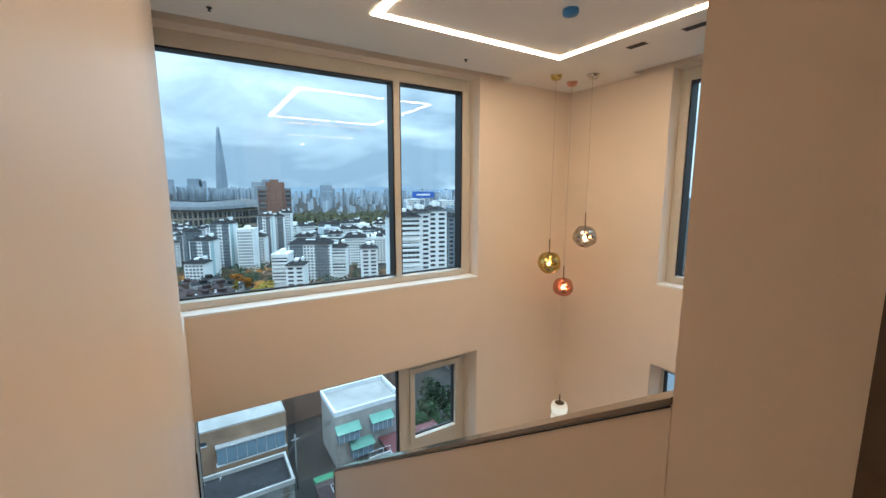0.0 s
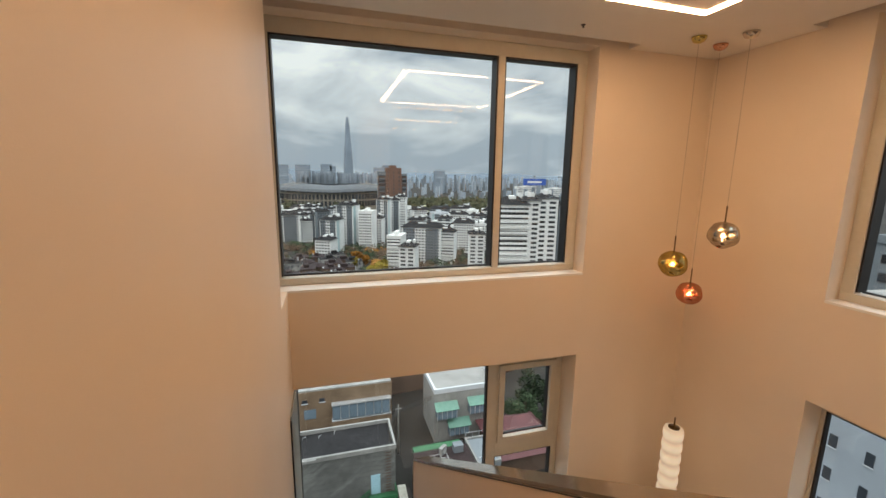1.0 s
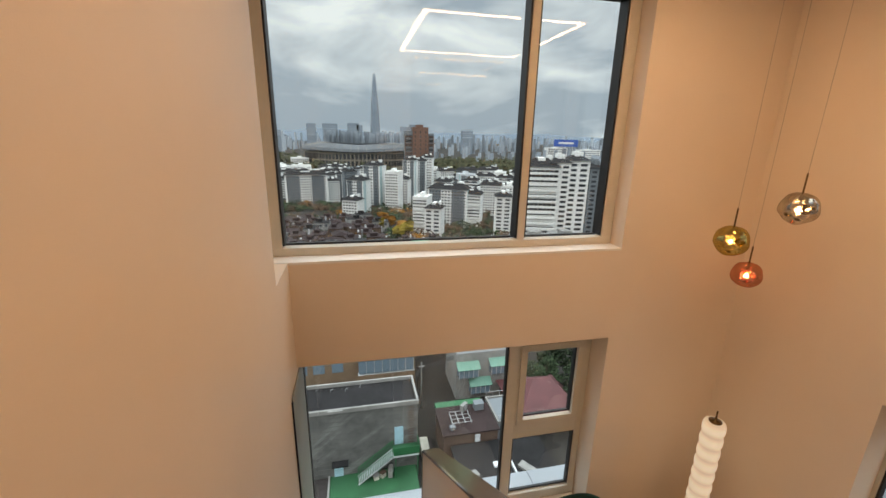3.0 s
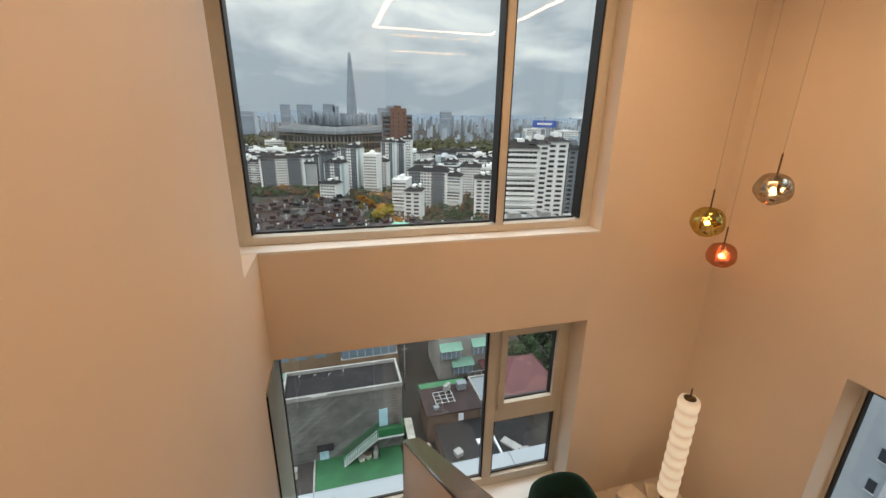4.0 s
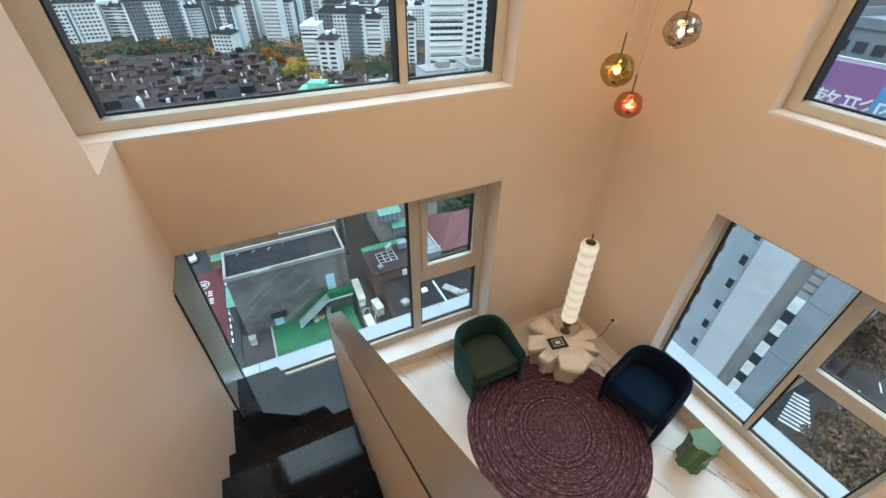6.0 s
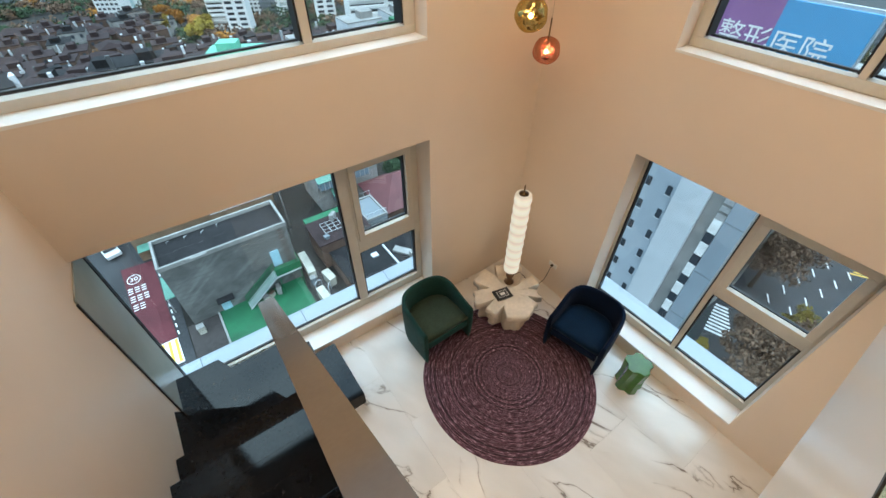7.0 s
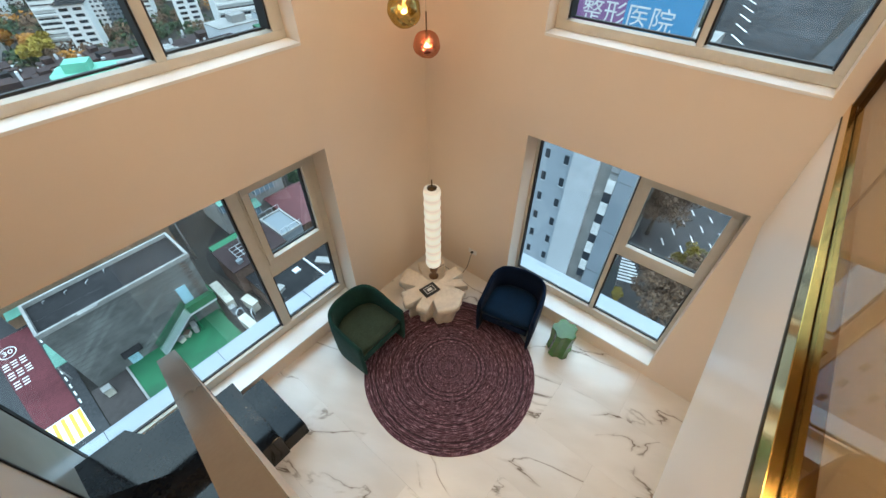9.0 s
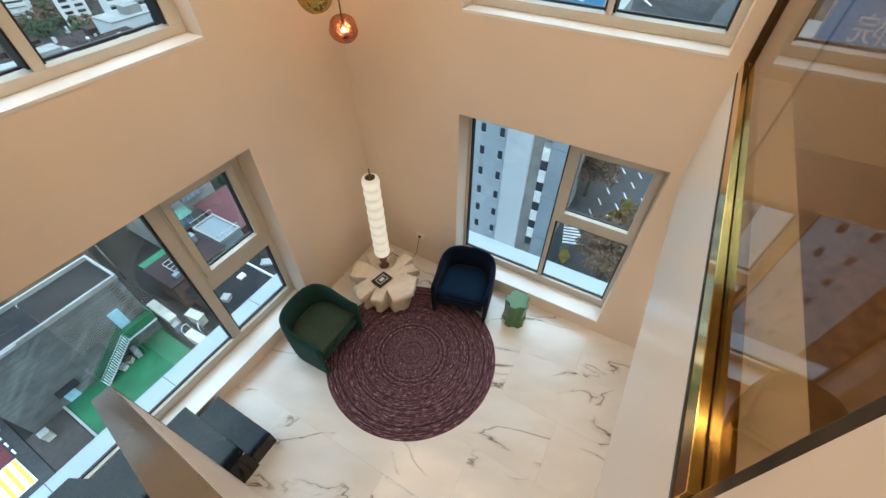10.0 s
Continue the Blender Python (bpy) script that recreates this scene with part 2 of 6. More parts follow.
boxes("post_edge", OLD_BRASS, glassy, (1.384, 1.400, GP - 0.03, GP + 0.034, 3.022, TOP - 0.002), label="thin dull brass edge strip", bevel=0.002)
boxes("post", BRONZE, glassy, (XB - 0.04, XB - 0.002, GP - 0.03, GP + 0.03, 3.096, TOP - 0.052), bevel=0.002)
boxes("glass_pane", TINTED, glassy, (1.454, 2.72, GP - 0.005, GP + 0.005, 3.06, TOP - 0.052)).visible_shadow = False
boxes("glass_pane", TINTED, glassy, (2.726, XB - 0.042, GP - 0.005, GP + 0.005, 3.06, TOP - 0.052)).visible_shadow = False
tagged(glassy, "floor-to-ceiling glass partition in polished brass channels", "glass partition", kind="structure")


# ---------------------------------------------------------------- windows
def window(name, place, u0, u1, z0, z1, v0, v1, panes, sashes, bars, label, deep=0.015):
    """place maps (u, v, z) boxes into the room; bars and panes are (u0, u1, z0, z1)."""
    w = empty(name)

    def put(part_name, mat, *rects, depth, bevel=0.0):
        return boxes(part_name, mat, w, *[place(r[0], r[1], depth[0], depth[1], r[2], r[3]) for r in rects], bevel=bevel)

    for bar in bars:
        put("window_frame", FRAME, bar, depth=(v0, v1), bevel=0.004)
    for s in sashes:
        g, k = 0.004, 0.062
        put("sash", FRAME, (s[0], s[1], s[2], s[2] + k), (s[0], s[1], s[3] - k, s[3]), (s[0], s[0] + k, s[2] + k, s[3] - k), (s[1] - k, s[1], s[2] + k, s[3] - k), depth=(v0 - 0.022, v0 + 0.03), bevel=0.003)
    for p in panes:
        g = 0.014
        vg = v1 + deep
        put("gasket", GASKET, (p[0] - g, p[1] + g, p[3], p[3] + g), (p[0] - g, p[0], p[2], p[3]), (p[1], p[1] + g, p[2], p[3]), depth=(v0 + 0.012, vg + 0.02))
        put("gasket", GASKET, (p[0] - g, p[1] + g, p[2] - g, p[2]), depth=(vg - 0.006, vg + 0.02))
        ob = put("pane", GLASS, (p[0] - 0.004, p[1] + 0.004, p[2] - 0.004, p[3] + 0.004), depth=(vg, vg + 0.008))
        ob.visible_shadow = False
    boxes("window_sill", SILL, w, place(u0 + 0.001, u1 - 0.001, -0.004, v0, z0 - 0.016, z0 + 0.004), bevel=0.002)
    structure(w, label, "window")
    return w


def on_a(u0, u1, v0, v1, z0, z1):
    return (u0, u1, YA + v0, YA + v1, z0, z1)


def on_b(u0, u1, v0, v1, z0, z1):
    return (XB + v0, XB + v1, u0, u1, z0, z1)


def frame_bars(u0, u1, z0, z1, gl, glz, mull, extra=()):
    """The outer frame up to the glass, and the mullion."""
    return [(u0, u1, z0 + 0.004, glz[0] - 0.014), (u0, u1, glz[1] + 0.014, z1), (u0, gl[0] - 0.014, glz[0] - 0.014, glz[1] + 0.014), (gl[1] + 0.014, u1, glz[0] - 0.014, glz[1] + 0.014),
            (mull[0] + 0.014, mull[1] - 0.014, glz[0] - 0.014, glz[1] + 0.014), *extra]


window("window_1", on_a, -0.2, 2.7, SILL_UP, TOP, 0.165, 0.255, [(-0.04, 1.795, 3.178, 5.035), (1.885, 2.588, 3.178, 5.035)], [],
       frame_bars(-0.2, 2.7, SILL_UP, TOP, (-0.04, 2.588), (3.178, 5.035), (1.795, 1.885)), "large upper window with beige frame and two panes")
window("window_2", on_a, 0.0, 2.7, SILL_LOW, HEAD, 0.235, 0.32, [(0.014, 1.834, 0.364, 2.141), (2.041, 2.546, 1.308, 2.05), (1.960, 2.617, 0.374, 1.055)],
       [(1.965, 2.617, 1.235, 2.116)],
       frame_bars(0.0, 2.7, SILL_LOW, HEAD, (0.014, 2.617), (0.364, 2.141), (1.834, 1.960), [(1.946, 2.631, 1.069, 1.238), (1.946, 1.967, 1.238, 2.155), (2.614, 2.631, 1.238, 2.155), (1.967, 2.614, 2.113, 2.155)]), "lower window with fixed pane and small awning sash", -0.04)
window("window_3", on_b, 1.30, 3.097, SILL_UP, TOP, 0.15, 0.235, [(2.107, 2.994, 3.185, 5.035), (1.368, 2.036, 3.185, 5.035)], [],
       frame_bars(1.30, 3.097, SILL_UP, TOP, (1.368, 2.994), (3.185, 5.035), (2.036, 2.107)), "upper side window with beige frame and two panes")
window("window_4", on_b, 1.30, 3.097, SILL_LOW, HEAD, 0.22, 0.30, [(2.118, 3.055, 0.36, 2.125), (1.380, 1.995, 1.399, 2.072), (1.347, 2.046, 0.36, 1.23)],
       [(1.323, 2.06, 1.33, 2.14)],
       frame_bars(1.30, 3.097, SILL_LOW, HEAD, (1.347, 3.055), (0.36, 2.125), (2.046, 2.118), [(1.333, 2.06, 1.245, 1.337)]), "lower side window with fixed pane and small awning sash", -0.04)

# The grey-green stands for what the glossy jamb reflects.
JAMB = material("satin_jamb_reflection_grey", (0.34, 0.345, 0.315), 0.25, stain=0.06, stain_scale=3)
jamb = boxes("trim_jamb", JAMB, None, (0.001, 0.010, 3.985, YA + 0.234, 0.45, 2.215), bevel=0.002)
structure(jamb, "satin side jamb lining beside the lower window, reflection painted grey", "trim")
boxes("edge_seal", GASKET, jamb, (0.001, 0.012, 3.968, 3.984, 0.45, 2.19))

# ---------------------------------------------------------------- ceiling fittings
ring = empty("ceiling_light")
RX0, RX1, RY0, RY1, RW = 1.20, 2.945, 1.44, 3.50, 0.055
boxes("led_strip", LED, ring, (RX0, RX1, RY1 - RW, RY1, TOP - 0.006, TOP - 0.002), (RX0, RX1, RY0, RY0 + RW, TOP - 0.006, TOP - 0.002), (RX0, RX0 + RW, RY0 + RW, RY1 - RW, TOP - 0.006, TOP - 0.002), (RX1 - RW, RX1, RY0 + RW, RY1 - RW, TOP - 0.006, TOP - 0.002))
tagged(ring, "rectangular warm white recessed LED line light", "ceiling light")
hall = empty("hall_light")
boxes("led_strip", LED_HALL, hall, (1.7, 3.2, -0.6, -0.545, TOP - 0.006, TOP - 0.002))
tagged(hall, "straight warm white LED line light of the upper room", "ceiling light")
hall_b = empty("hall_light")
boxes("led_strip", LED_HALL, hall_b, (1.7, 2.6, -2.3, -2.245, TOP - 0.006, TOP - 0.002))
tagged(hall_b, "short warm white LED line light of the upper room", "ceiling light")

det = empty("smoke_detector", pose(2.25, 2.77, TOP))
bm = bmesh.new()
add_lathe(bm, [(0.05, -0.001), (0.052, -0.02), (0.045, -0.035), (0.02, -0.04)], 28)
part("cap", bm, BLUE, det, "blue dust cap", True)
tagged(det, "smoke detector under a blue dust cap", "smoke detector")


def sprinkler(x, y):
    s = empty("sprinkler", pose(x, y, TOP))
    bm = bmesh.new()
    add_lathe(bm, [(0.017, -0.001), (0.017, -0.006), (0.006, -0.008), (0.006, -0.02), (0.012, -0.022)], 16)
    part("head", bm, DARK, s)
    tagged(s, "small dark ceiling sprinkler head", "sprinkler", "ceiling sprinklers")


sprinkler(0.30, 3.94)
sprinkler(2.25, 3.93)
for vx, vy, length in ((3.20, 2.93, 0.16), (3.20, 2.45, 0.24)):
    v = empty("ceiling_vent", pose(vx, vy, TOP))
    for k in range(4):
        boxes("slat", DARK, v, (-0.03 + k * 0.018, -0.021 + k * 0.018, -length / 2, length / 2, -0.006, -0.001))
    for sy in (-length / 2 - 0.012, length / 2):
        boxes("frame", CEILING, v, (-0.042, 0.045, sy, sy + 0.012, -0.007, -0.001))
    tagged(v, "small slotted white ceiling air vent", "air vent", "ceiling vents")

# Out of view; added for the warm light on the floor below.
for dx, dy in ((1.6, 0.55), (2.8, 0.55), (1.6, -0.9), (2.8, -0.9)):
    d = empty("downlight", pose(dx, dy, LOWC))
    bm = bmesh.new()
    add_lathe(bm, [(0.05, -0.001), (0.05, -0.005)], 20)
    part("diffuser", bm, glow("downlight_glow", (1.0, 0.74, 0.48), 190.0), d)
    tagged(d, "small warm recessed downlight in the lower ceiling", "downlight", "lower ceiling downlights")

# ---------------------------------------------------------------- stairs and parapet
RISE = (UPPER - FZ) / 14


def level(k):
    return FZ + RISE * k


stairs = empty("staircase")
for k in range(6, 14):
    far = 3.36 - 0.26 * (k - 6)
    boxes("tread", STEP, stairs, (0.002, 0.858, far - 0.275, far + 0.015, level(k) - 0.03, level(k)), bevel=0.003)
    boxes("riser", STEP, stairs, (0.002, 0.858, far - 0.02, far, level(k) - RISE, level(k) - 0.031))
boxes("riser", STEP, stairs, (0.002, 0.858, 1.26, 1.28, level(13), level(14) - 0.019))
PX, PY = 0.86, 3.375
fan = [(0.002, PY), (0.002, PY + 0.50), (0.002, 4.318), (0.36, 4.318), (PX + 0.04, 4.318)]
for k, ends in ((5, [fan[0], fan[1]]), (4, [fan[1], fan[2], fan[3]]), (3, [fan[3], fan[4]])):
    bm = bmesh.new()
    add_prism(bm, [(PX, PY)] + ends[::-1], FZ, level(k))
    part("winder", bm, STEP, stairs)
boxes("tread", STEP, stairs, (0.902, 1.13, 3.54, 4.318, FZ, level(2)), bevel=0.004)
boxes("tread", STEP, stairs, (1.132, 1.36, 3.56, 4.27, FZ, level(1)), bevel=0.004)
tagged(stairs, "glossy black stone winding staircase along the wall", "staircase")

bm = bmesh.new()
side = [(1.2385, FZ), (1.2385, 3.632), (3.56, 1.998), (3.60, 1.95), (3.60, FZ)]
near, away = [bm.verts.new((0.862, y, z)) for y, z in side], [bm.verts.new((0.955, y, z)) for y, z in side]
bm.faces.new(near)
bm.faces.new(away[::-1])
for i in range(len(side)):
    j = (i + 1) % len(side)
    bm.faces.new((near[i], near[j], away[j], away[i]))
parapet = part("parapet", bm, PAINT)
structure(parapet, "sloping beige stair parapet with a dark satin cap", "parapet")
bm = bmesh.new()
side = [(1.24, 3.633), (1.24, 3.647), (3.565, 2.012), (3.614, 1.95), (3.614, FZ + 0.3), (3.601, FZ + 0.3), (3.601, 1.948), (3.560, 1.999)]
near, away = [bm.verts.new((0.858, y, z)) for y, z in side], [bm.verts.new((0.959, y, z)) for y, z in side]
bm.faces.new(near)
bm.faces.new(away[::-1])
for i in range(len(side)):
    j = (i + 1) % len(side)
    bm.faces.new((near[i], near[j], away[j], away[i]))
part("cap", bm, material("brown_satin_cap", (0.155, 0.125, 0.095), 0.13, stain=0.06, stain_scale=3, grain=0.03, grain_scale=60, Specular_IOR_Level=0.9), parapet, "brown satin capping board")
# Dark tube drawn in place of the shade in the gap under the cap.
bm = bmesh.new()
add_tube(bm, [(0.859, 1.24, 3.629), (0.859, 3.556, 1.995)], 0.002, 6)
part("shadow_joint", bm, DARK, parapet, "thin dark shadow joint")

# ---------------------------------------------------------------- pendant lamps
def metal_glass(name, colour, rough=0.06):
    m = bpy.data.materials.new(name)
    m.use_nodes = True
    nodes, links = m.node_tree.nodes, m.node_tree.links
    nodes.clear()
    out, mix = nodes.new("ShaderNodeOutputMaterial"), nodes.new("ShaderNodeMixShader")
    tr, gl = nodes.new("ShaderNodeBsdfTransparent"), nodes.new("ShaderNodeBsdfGlossy")
    noise_t, ramp = nodes.new("ShaderNodeTexNoise"), nodes.new("ShaderNodeMapRange")
    co, bump = nodes.new("ShaderNodeTexCoord"), nodes.new("ShaderNodeBump")
    noise_t.inputs["Scale"].default_value, noise_t.inputs["Detail"].default_value = 15.0, 1.0
    ramp.inputs["From Min"].default_value, ramp.inputs["From Max"].default_value = 0.35, 0.65
    ramp.inputs["To Min"].default_value, ramp.inputs["To Max"].default_value = 0.42, 0.78
    bump.inputs["Strength"].default_value, bump.inputs["Distance"].default_value = 0.45, 0.03
    tr.inputs["Color"].default_value = (*[0.25 + 0.75 * c for c in colour], 1)
    gl.inputs["Color"].default_value, gl.inputs["Roughness"].default_value = (*colour, 1), rough
    links.new(co.outputs["Object"], noise_t.inputs["Vector"])
    links.new(noise_t.outputs["Fac"], ramp.inputs["Value"])
    links.new(noise_t.outputs["Fac"], bump.inputs["Height"])
    links.new(bump.outputs["Normal"], gl.inputs["Normal"])
    links.new(ramp.outputs["Result"], mix.inputs[0])
    links.new(tr.outputs[0], mix.inputs[1])
    links.new(gl.outputs[0], mix.inputs[2])
    links.new(mix.outputs[0], out.inputs[0])
    return m


BULB = glow("warm_bulb", (1.0, 0.70, 0.38), 170.0)
CABLE = material("grey_cable", (0.30, 0.27, 0.23), 0.6, stain=0.1)


def pendant(x, y, z, radius, colour, seed, label):
    p = empty("pendant_lamp", pose(x, y, z))
    metal = material("pendant_metal_%s" % label.split()[0], colour, 0.2, 1.0, stain=0.1, stain_scale=8)
    bm = bmesh.new()
    bmesh.ops.create_icosphere(bm, subdivisions=5, radius=radius)
    for v in bm.verts:
        d = v.co.normalized()
        n = noise.noise(d * 1.35 + Vector((seed * 3.1, seed, 0.4))) * 0.10 + noise.noise(d * 2.6 + Vector((seed, 4.0, seed))) * 0.03
        v.co = Vector((v.co.x * (1 + n), v.co.y * (1 + n), v.co.z * 0.98 * (1.0 + 0.7 * n)))
    part("shade", bm, metal_glass("pendant_glass_%s" % label.split()[0], colour), p, "hand-blown metallised glass shade", True)
    bm = bmesh.new()
    bmesh.ops.create_icosphere(bm, subdivisions=2, radius=radius * 0.52)
    for v in bm.verts:
        d = v.co.normalized()
        v.co *= 1 + 0.45 * noise.noise(d * 2.3 + Vector((seed, 2.0, seed * 2)))
    part("inner_reflector", bm, metal_glass("pendant_inner_%s" % label.split()[0], tuple(min(1.0, 0.3 + 0.8 * c) for c in colour)), p, "crumpled shiny inner glass")
    bm = bmesh.new()
    bmesh.ops.create_cone(bm, segments=3, radius1=0.026, radius2=0.002, depth=0.036, cap_ends=True)
    part("bulb", bm, BULB, p, "glowing bulb")
    bm = bmesh.new()
    add_lathe(bm, [(0.012, 0.018), (0.014, 0.05), (0.014, radius * 0.8), (0.006, radius * 0.86), (0.006, radius + 0.13), (0.003, radius + 0.135)], 14)
    part("stem", bm, BRONZE, p, "thin bronze stem", True)
    bm = bmesh.new()
    length = TOP - z
    add_tube(bm, [(0, 0, radius + 0.13), (0.004, 0.002, length * 0.5), (0, 0, length - 0.05)], 0.0013, 6)
    part("cable", bm, CABLE, p)
    bm = bmesh.new()
    add_lathe(bm, [(0.012, length - 0.052), (0.042, length - 0.04), (0.056, length - 0.016), (0.058, length - 0.002)], 28)
    part("canopy", bm, metal, p, "metallic ceiling canopy", True)
    tagged(p, label, "pendant lamp", "pendant lamps in the corner")


pendant(3.303, 3.864, 3.264, 0.120, (0.62, 0.50, 0.19), 1.0, "gold metallised blown glass pendant lamp with glowing bulb")
pendant(3.637, 3.952, 2.939, 0.110, (0.72, 0.38, 0.27), 2.7, "copper metallised blown glass pendant lamp with glowing bulb")
pendant(3.581, 3.645, 3.547, 0.118, (0.60, 0.56, 0.50), 4.2, "silver smoked blown glass pendant lamp with glowing bulb")


# ---------------------------------------------------------------- armchairs
def velvet(name, colour):
    return material(name, colour, 0.85, grain=0.16, grain_scale=70, stain=0.22, stain_scale=4, bump=0.15, bump_scale=300, Sheen_Weight=0.04, Sheen_Roughness=0.4, Specular_IOR_Level=0.18)


def tub_outline(t, w, d, p=2.6):
    """Half-way round the tub from one front corner (t = 0) over the back to the other (t = 1)."""
    a = math.pi * t
    straight = 0.42
    if t < 0.22:
        return (w, -d + (d * straight + d * 0.62) * t / 0.22)
    if t > 0.78:
        return (-w, -d + (d * straight + d * 0.62) * (1 - t) / 0.22)
    b = math.pi * (t - 0.22) / 0.56
    c, s = math.cos(b), math.sin(b)
    y0 = -d + d * straight + d * 0.62
    return (w * math.copysign(abs(c) ** (2 / p), c), y0 + (d - y0) * abs(s) ** (2 / p))


def armchair(m, colour, seat_colour, name, label):
    chair = empty("armchair", m)
    fabric, seat_fabric = velvet("velvet_%s" % name, colour), velvet("seat_velvet_%s" % name, seat_colour)
    bm = bmesh.new()
    n, th = 56, 0.05
    loops = []
    for i in range(n + 1):
        t = i / n
        ox, oy = tub_outline(t, 0.325, 0.300)
        ix, iy = tub_outline(t, 0.325 - th, 0.300 - th)
        if t < 0.22 or t > 0.78:
            iy = oy
        b = min(1.0, max(0.0, (min(t, 1 - t) - 0.02) / 0.36))
        h = 0.548 + 0.118 * (b * b * (3 - 2 * b))
        flare = 1.0 + 0.05 * (h - 0.4)
        mx, my = (ox + ix) / 2, (oy + iy) / 2
        z0 = 0.004
        loops.append([bm.verts.new(v) for v in (
            (ox * 0.965, oy * 0.97 if oy > 0 else oy, z0), (ox, oy, 0.30), (ox * flare, oy * flare if oy > 0 else oy, h - 0.03),
            (ox * 0.4 * flare + mx * 0.6, oy * 0.4 + my * 0.6, h), (ix * 0.4 + mx * 0.6, iy * 0.4 + my * 0.6, h), (ix, iy, h - 0.03), (ix, iy, 0.33), (ix * 0.98, iy * 0.98 if iy > 0 else iy, z0))])
    for a, b in zip(loops, loops[1:]):
        for j in range(8):
            k = (j + 1) % 8
            bm.faces.new((a[j], a[k], b[k], b[j]))
    bm.faces.new(loops[0])
    bm.faces.new(loops[-1][::-1])
    shell = part("shell", bm, fabric, chair, "rounded velvet back and arms", True)
    sub = shell.modifiers.new("round", "SUBSURF")
    sub.levels = sub.render_levels = 1
    bm = bmesh.new()
    pts = [tub_outline(i / 40, 0.325 - th - 0.004, 0.300 - th - 0.004) for i in range(41)]
    rows = []
    for f, z in ((0.93, 0.325), (1.0, 0.34), (1.0, 0.385), (0.965, 0.405), (0.80, 0.416), (0.4, 0.424)):
        rows.append([bm.verts.new((x * f, (y + 0.0) * f - 0.012, z)) for x, y in pts])
    for a, b in zip(rows, rows[1:]):
        for j in range(len(pts)):
            k = (j + 1) % len(pts)
            bm.faces.new((a[j], a[k], b[k], b[j]))
    bm.faces.new(rows[0][::-1])
    bm.faces.new(rows[-1])
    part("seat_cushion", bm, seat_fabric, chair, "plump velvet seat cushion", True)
    boxes("seat_rail", fabric, chair, (-0.262, 0.262, -0.275, -0.24, 0.25, 0.335), bevel=0.012)
    boxes("seat_base", fabric, chair, (-0.255, 0.255, -0.24, 0.16, 0.27, 0.324))
    tagged(chair, label, "armchair", "tub armchairs round the rug")
    return chair


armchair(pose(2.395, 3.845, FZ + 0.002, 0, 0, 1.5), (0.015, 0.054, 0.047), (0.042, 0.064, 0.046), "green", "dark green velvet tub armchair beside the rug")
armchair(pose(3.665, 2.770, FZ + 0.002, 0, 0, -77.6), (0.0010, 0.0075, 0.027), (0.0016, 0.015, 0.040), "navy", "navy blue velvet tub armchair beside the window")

# ---------------------------------------------------------------- braided rug
rug_mat = bpy.data.materials.new("braided_maroon_yarn")
rug_mat.use_nodes = True
rn, rl = rug_mat.node_tree.nodes, rug_mat.node_tree.links
rb = rn["Principled BSDF"]
rb.inputs["Roughness"].default_value = 0.95
r_co, r_sep = rn.new("ShaderNodeTexCoord"), rn.new("ShaderNodeSeparateXYZ")
rl.new(r_co.outputs["Object"], r_sep.inputs[0])
r_len = rn.new("ShaderNodeVectorMath")
r_len.operation = "LENGTH"
rl.new(r_co.outputs["Object"], r_len.inputs[0])
r_ang = rn.new("ShaderNodeMath")
r_ang.operation = "ARCTAN2"
rl.new(r_sep.outputs["Y"], r_ang.inputs[0])
rl.new(r_sep.outputs["X"], r_ang.inputs[1])
r_comb = rn.new("ShaderNodeCombineXYZ")
r_s1, r_s2 = rn.new("ShaderNodeMath"), rn.new("ShaderNodeMath")
r_s1.operation = r_s2.operation = "MULTIPLY"
r_s1.inputs[1].default_value, r_s2.inputs[1].default_value = 290.0, 9.0
rl.new(r_len.outputs["Value"], r_s1.inputs[0])
rl.new(r_ang.outputs[0], r_s2.inputs[0])
rl.new(r_s1.outputs[0], r_comb.inputs["X"])
rl.new(r_s2.outputs[0], r_comb.inputs["Y"])
r_noise = rn.new("ShaderNodeTexNoise")
r_noise.inputs["Scale"].default_value, r_noise.inputs["Detail"].default_value = 1.0, 3.0
rl.new(r_comb.outputs[0], r_noise.inputs["Vector"])
r_ramp = rn.new("ShaderNodeValToRGB")
for e, (pos, col) in zip(r_ramp.color_ramp.elements, ((0.32, (0.034, 0.012, 0.021, 1)), (0.68, (0.37, 0.235, 0.28, 1)))):
    e.position, e.color = pos, col
mid = r_ramp.color_ramp.elements.new(0.52)
mid.color = (0.072, 0.029, 0.041, 1)
rl.new(r_noise.outputs["Fac"], r_ramp.inputs["Fac"])
r_band = rn.new("ShaderNodeTexNoise")
r_band.noise_dimensions = "1D"
r_band.inputs["Scale"].default_value, r_band.inputs["Detail"].default_value = 42.0, 4.0
rl.new(r_len.outputs["Value"], r_band.inputs["W"])
r_bm = rn.new("ShaderNodeMapRange")
r_bm.inputs["From Min"].default_value, r_bm.inputs["From Max"].default_value = 0.3, 0.7
r_bm.inputs["To Min"].default_value, r_bm.inputs["To Max"].default_value = 0.46, 1.80
rl.new(r_band.outputs["Fac"], r_bm.inputs["Value"])
r_mix = rn.new("ShaderNodeMixRGB")
r_mix.blend_type, r_mix.inputs[0].default_value = "MULTIPLY", 1.0
rl.new(r_ramp.outputs["Color"], r_mix.inputs[1])
rl.new(r_bm.outputs["Result"], r_mix.inputs[2])
r_fleck, r_fm, r_mix2 = rn.new("ShaderNodeTexNoise"), rn.new("ShaderNodeMapRange"), rn.new("ShaderNodeMixRGB")
r_fleck.inputs["Scale"].default_value, r_fleck.inputs["Detail"].default_value = 75.0, 3.0
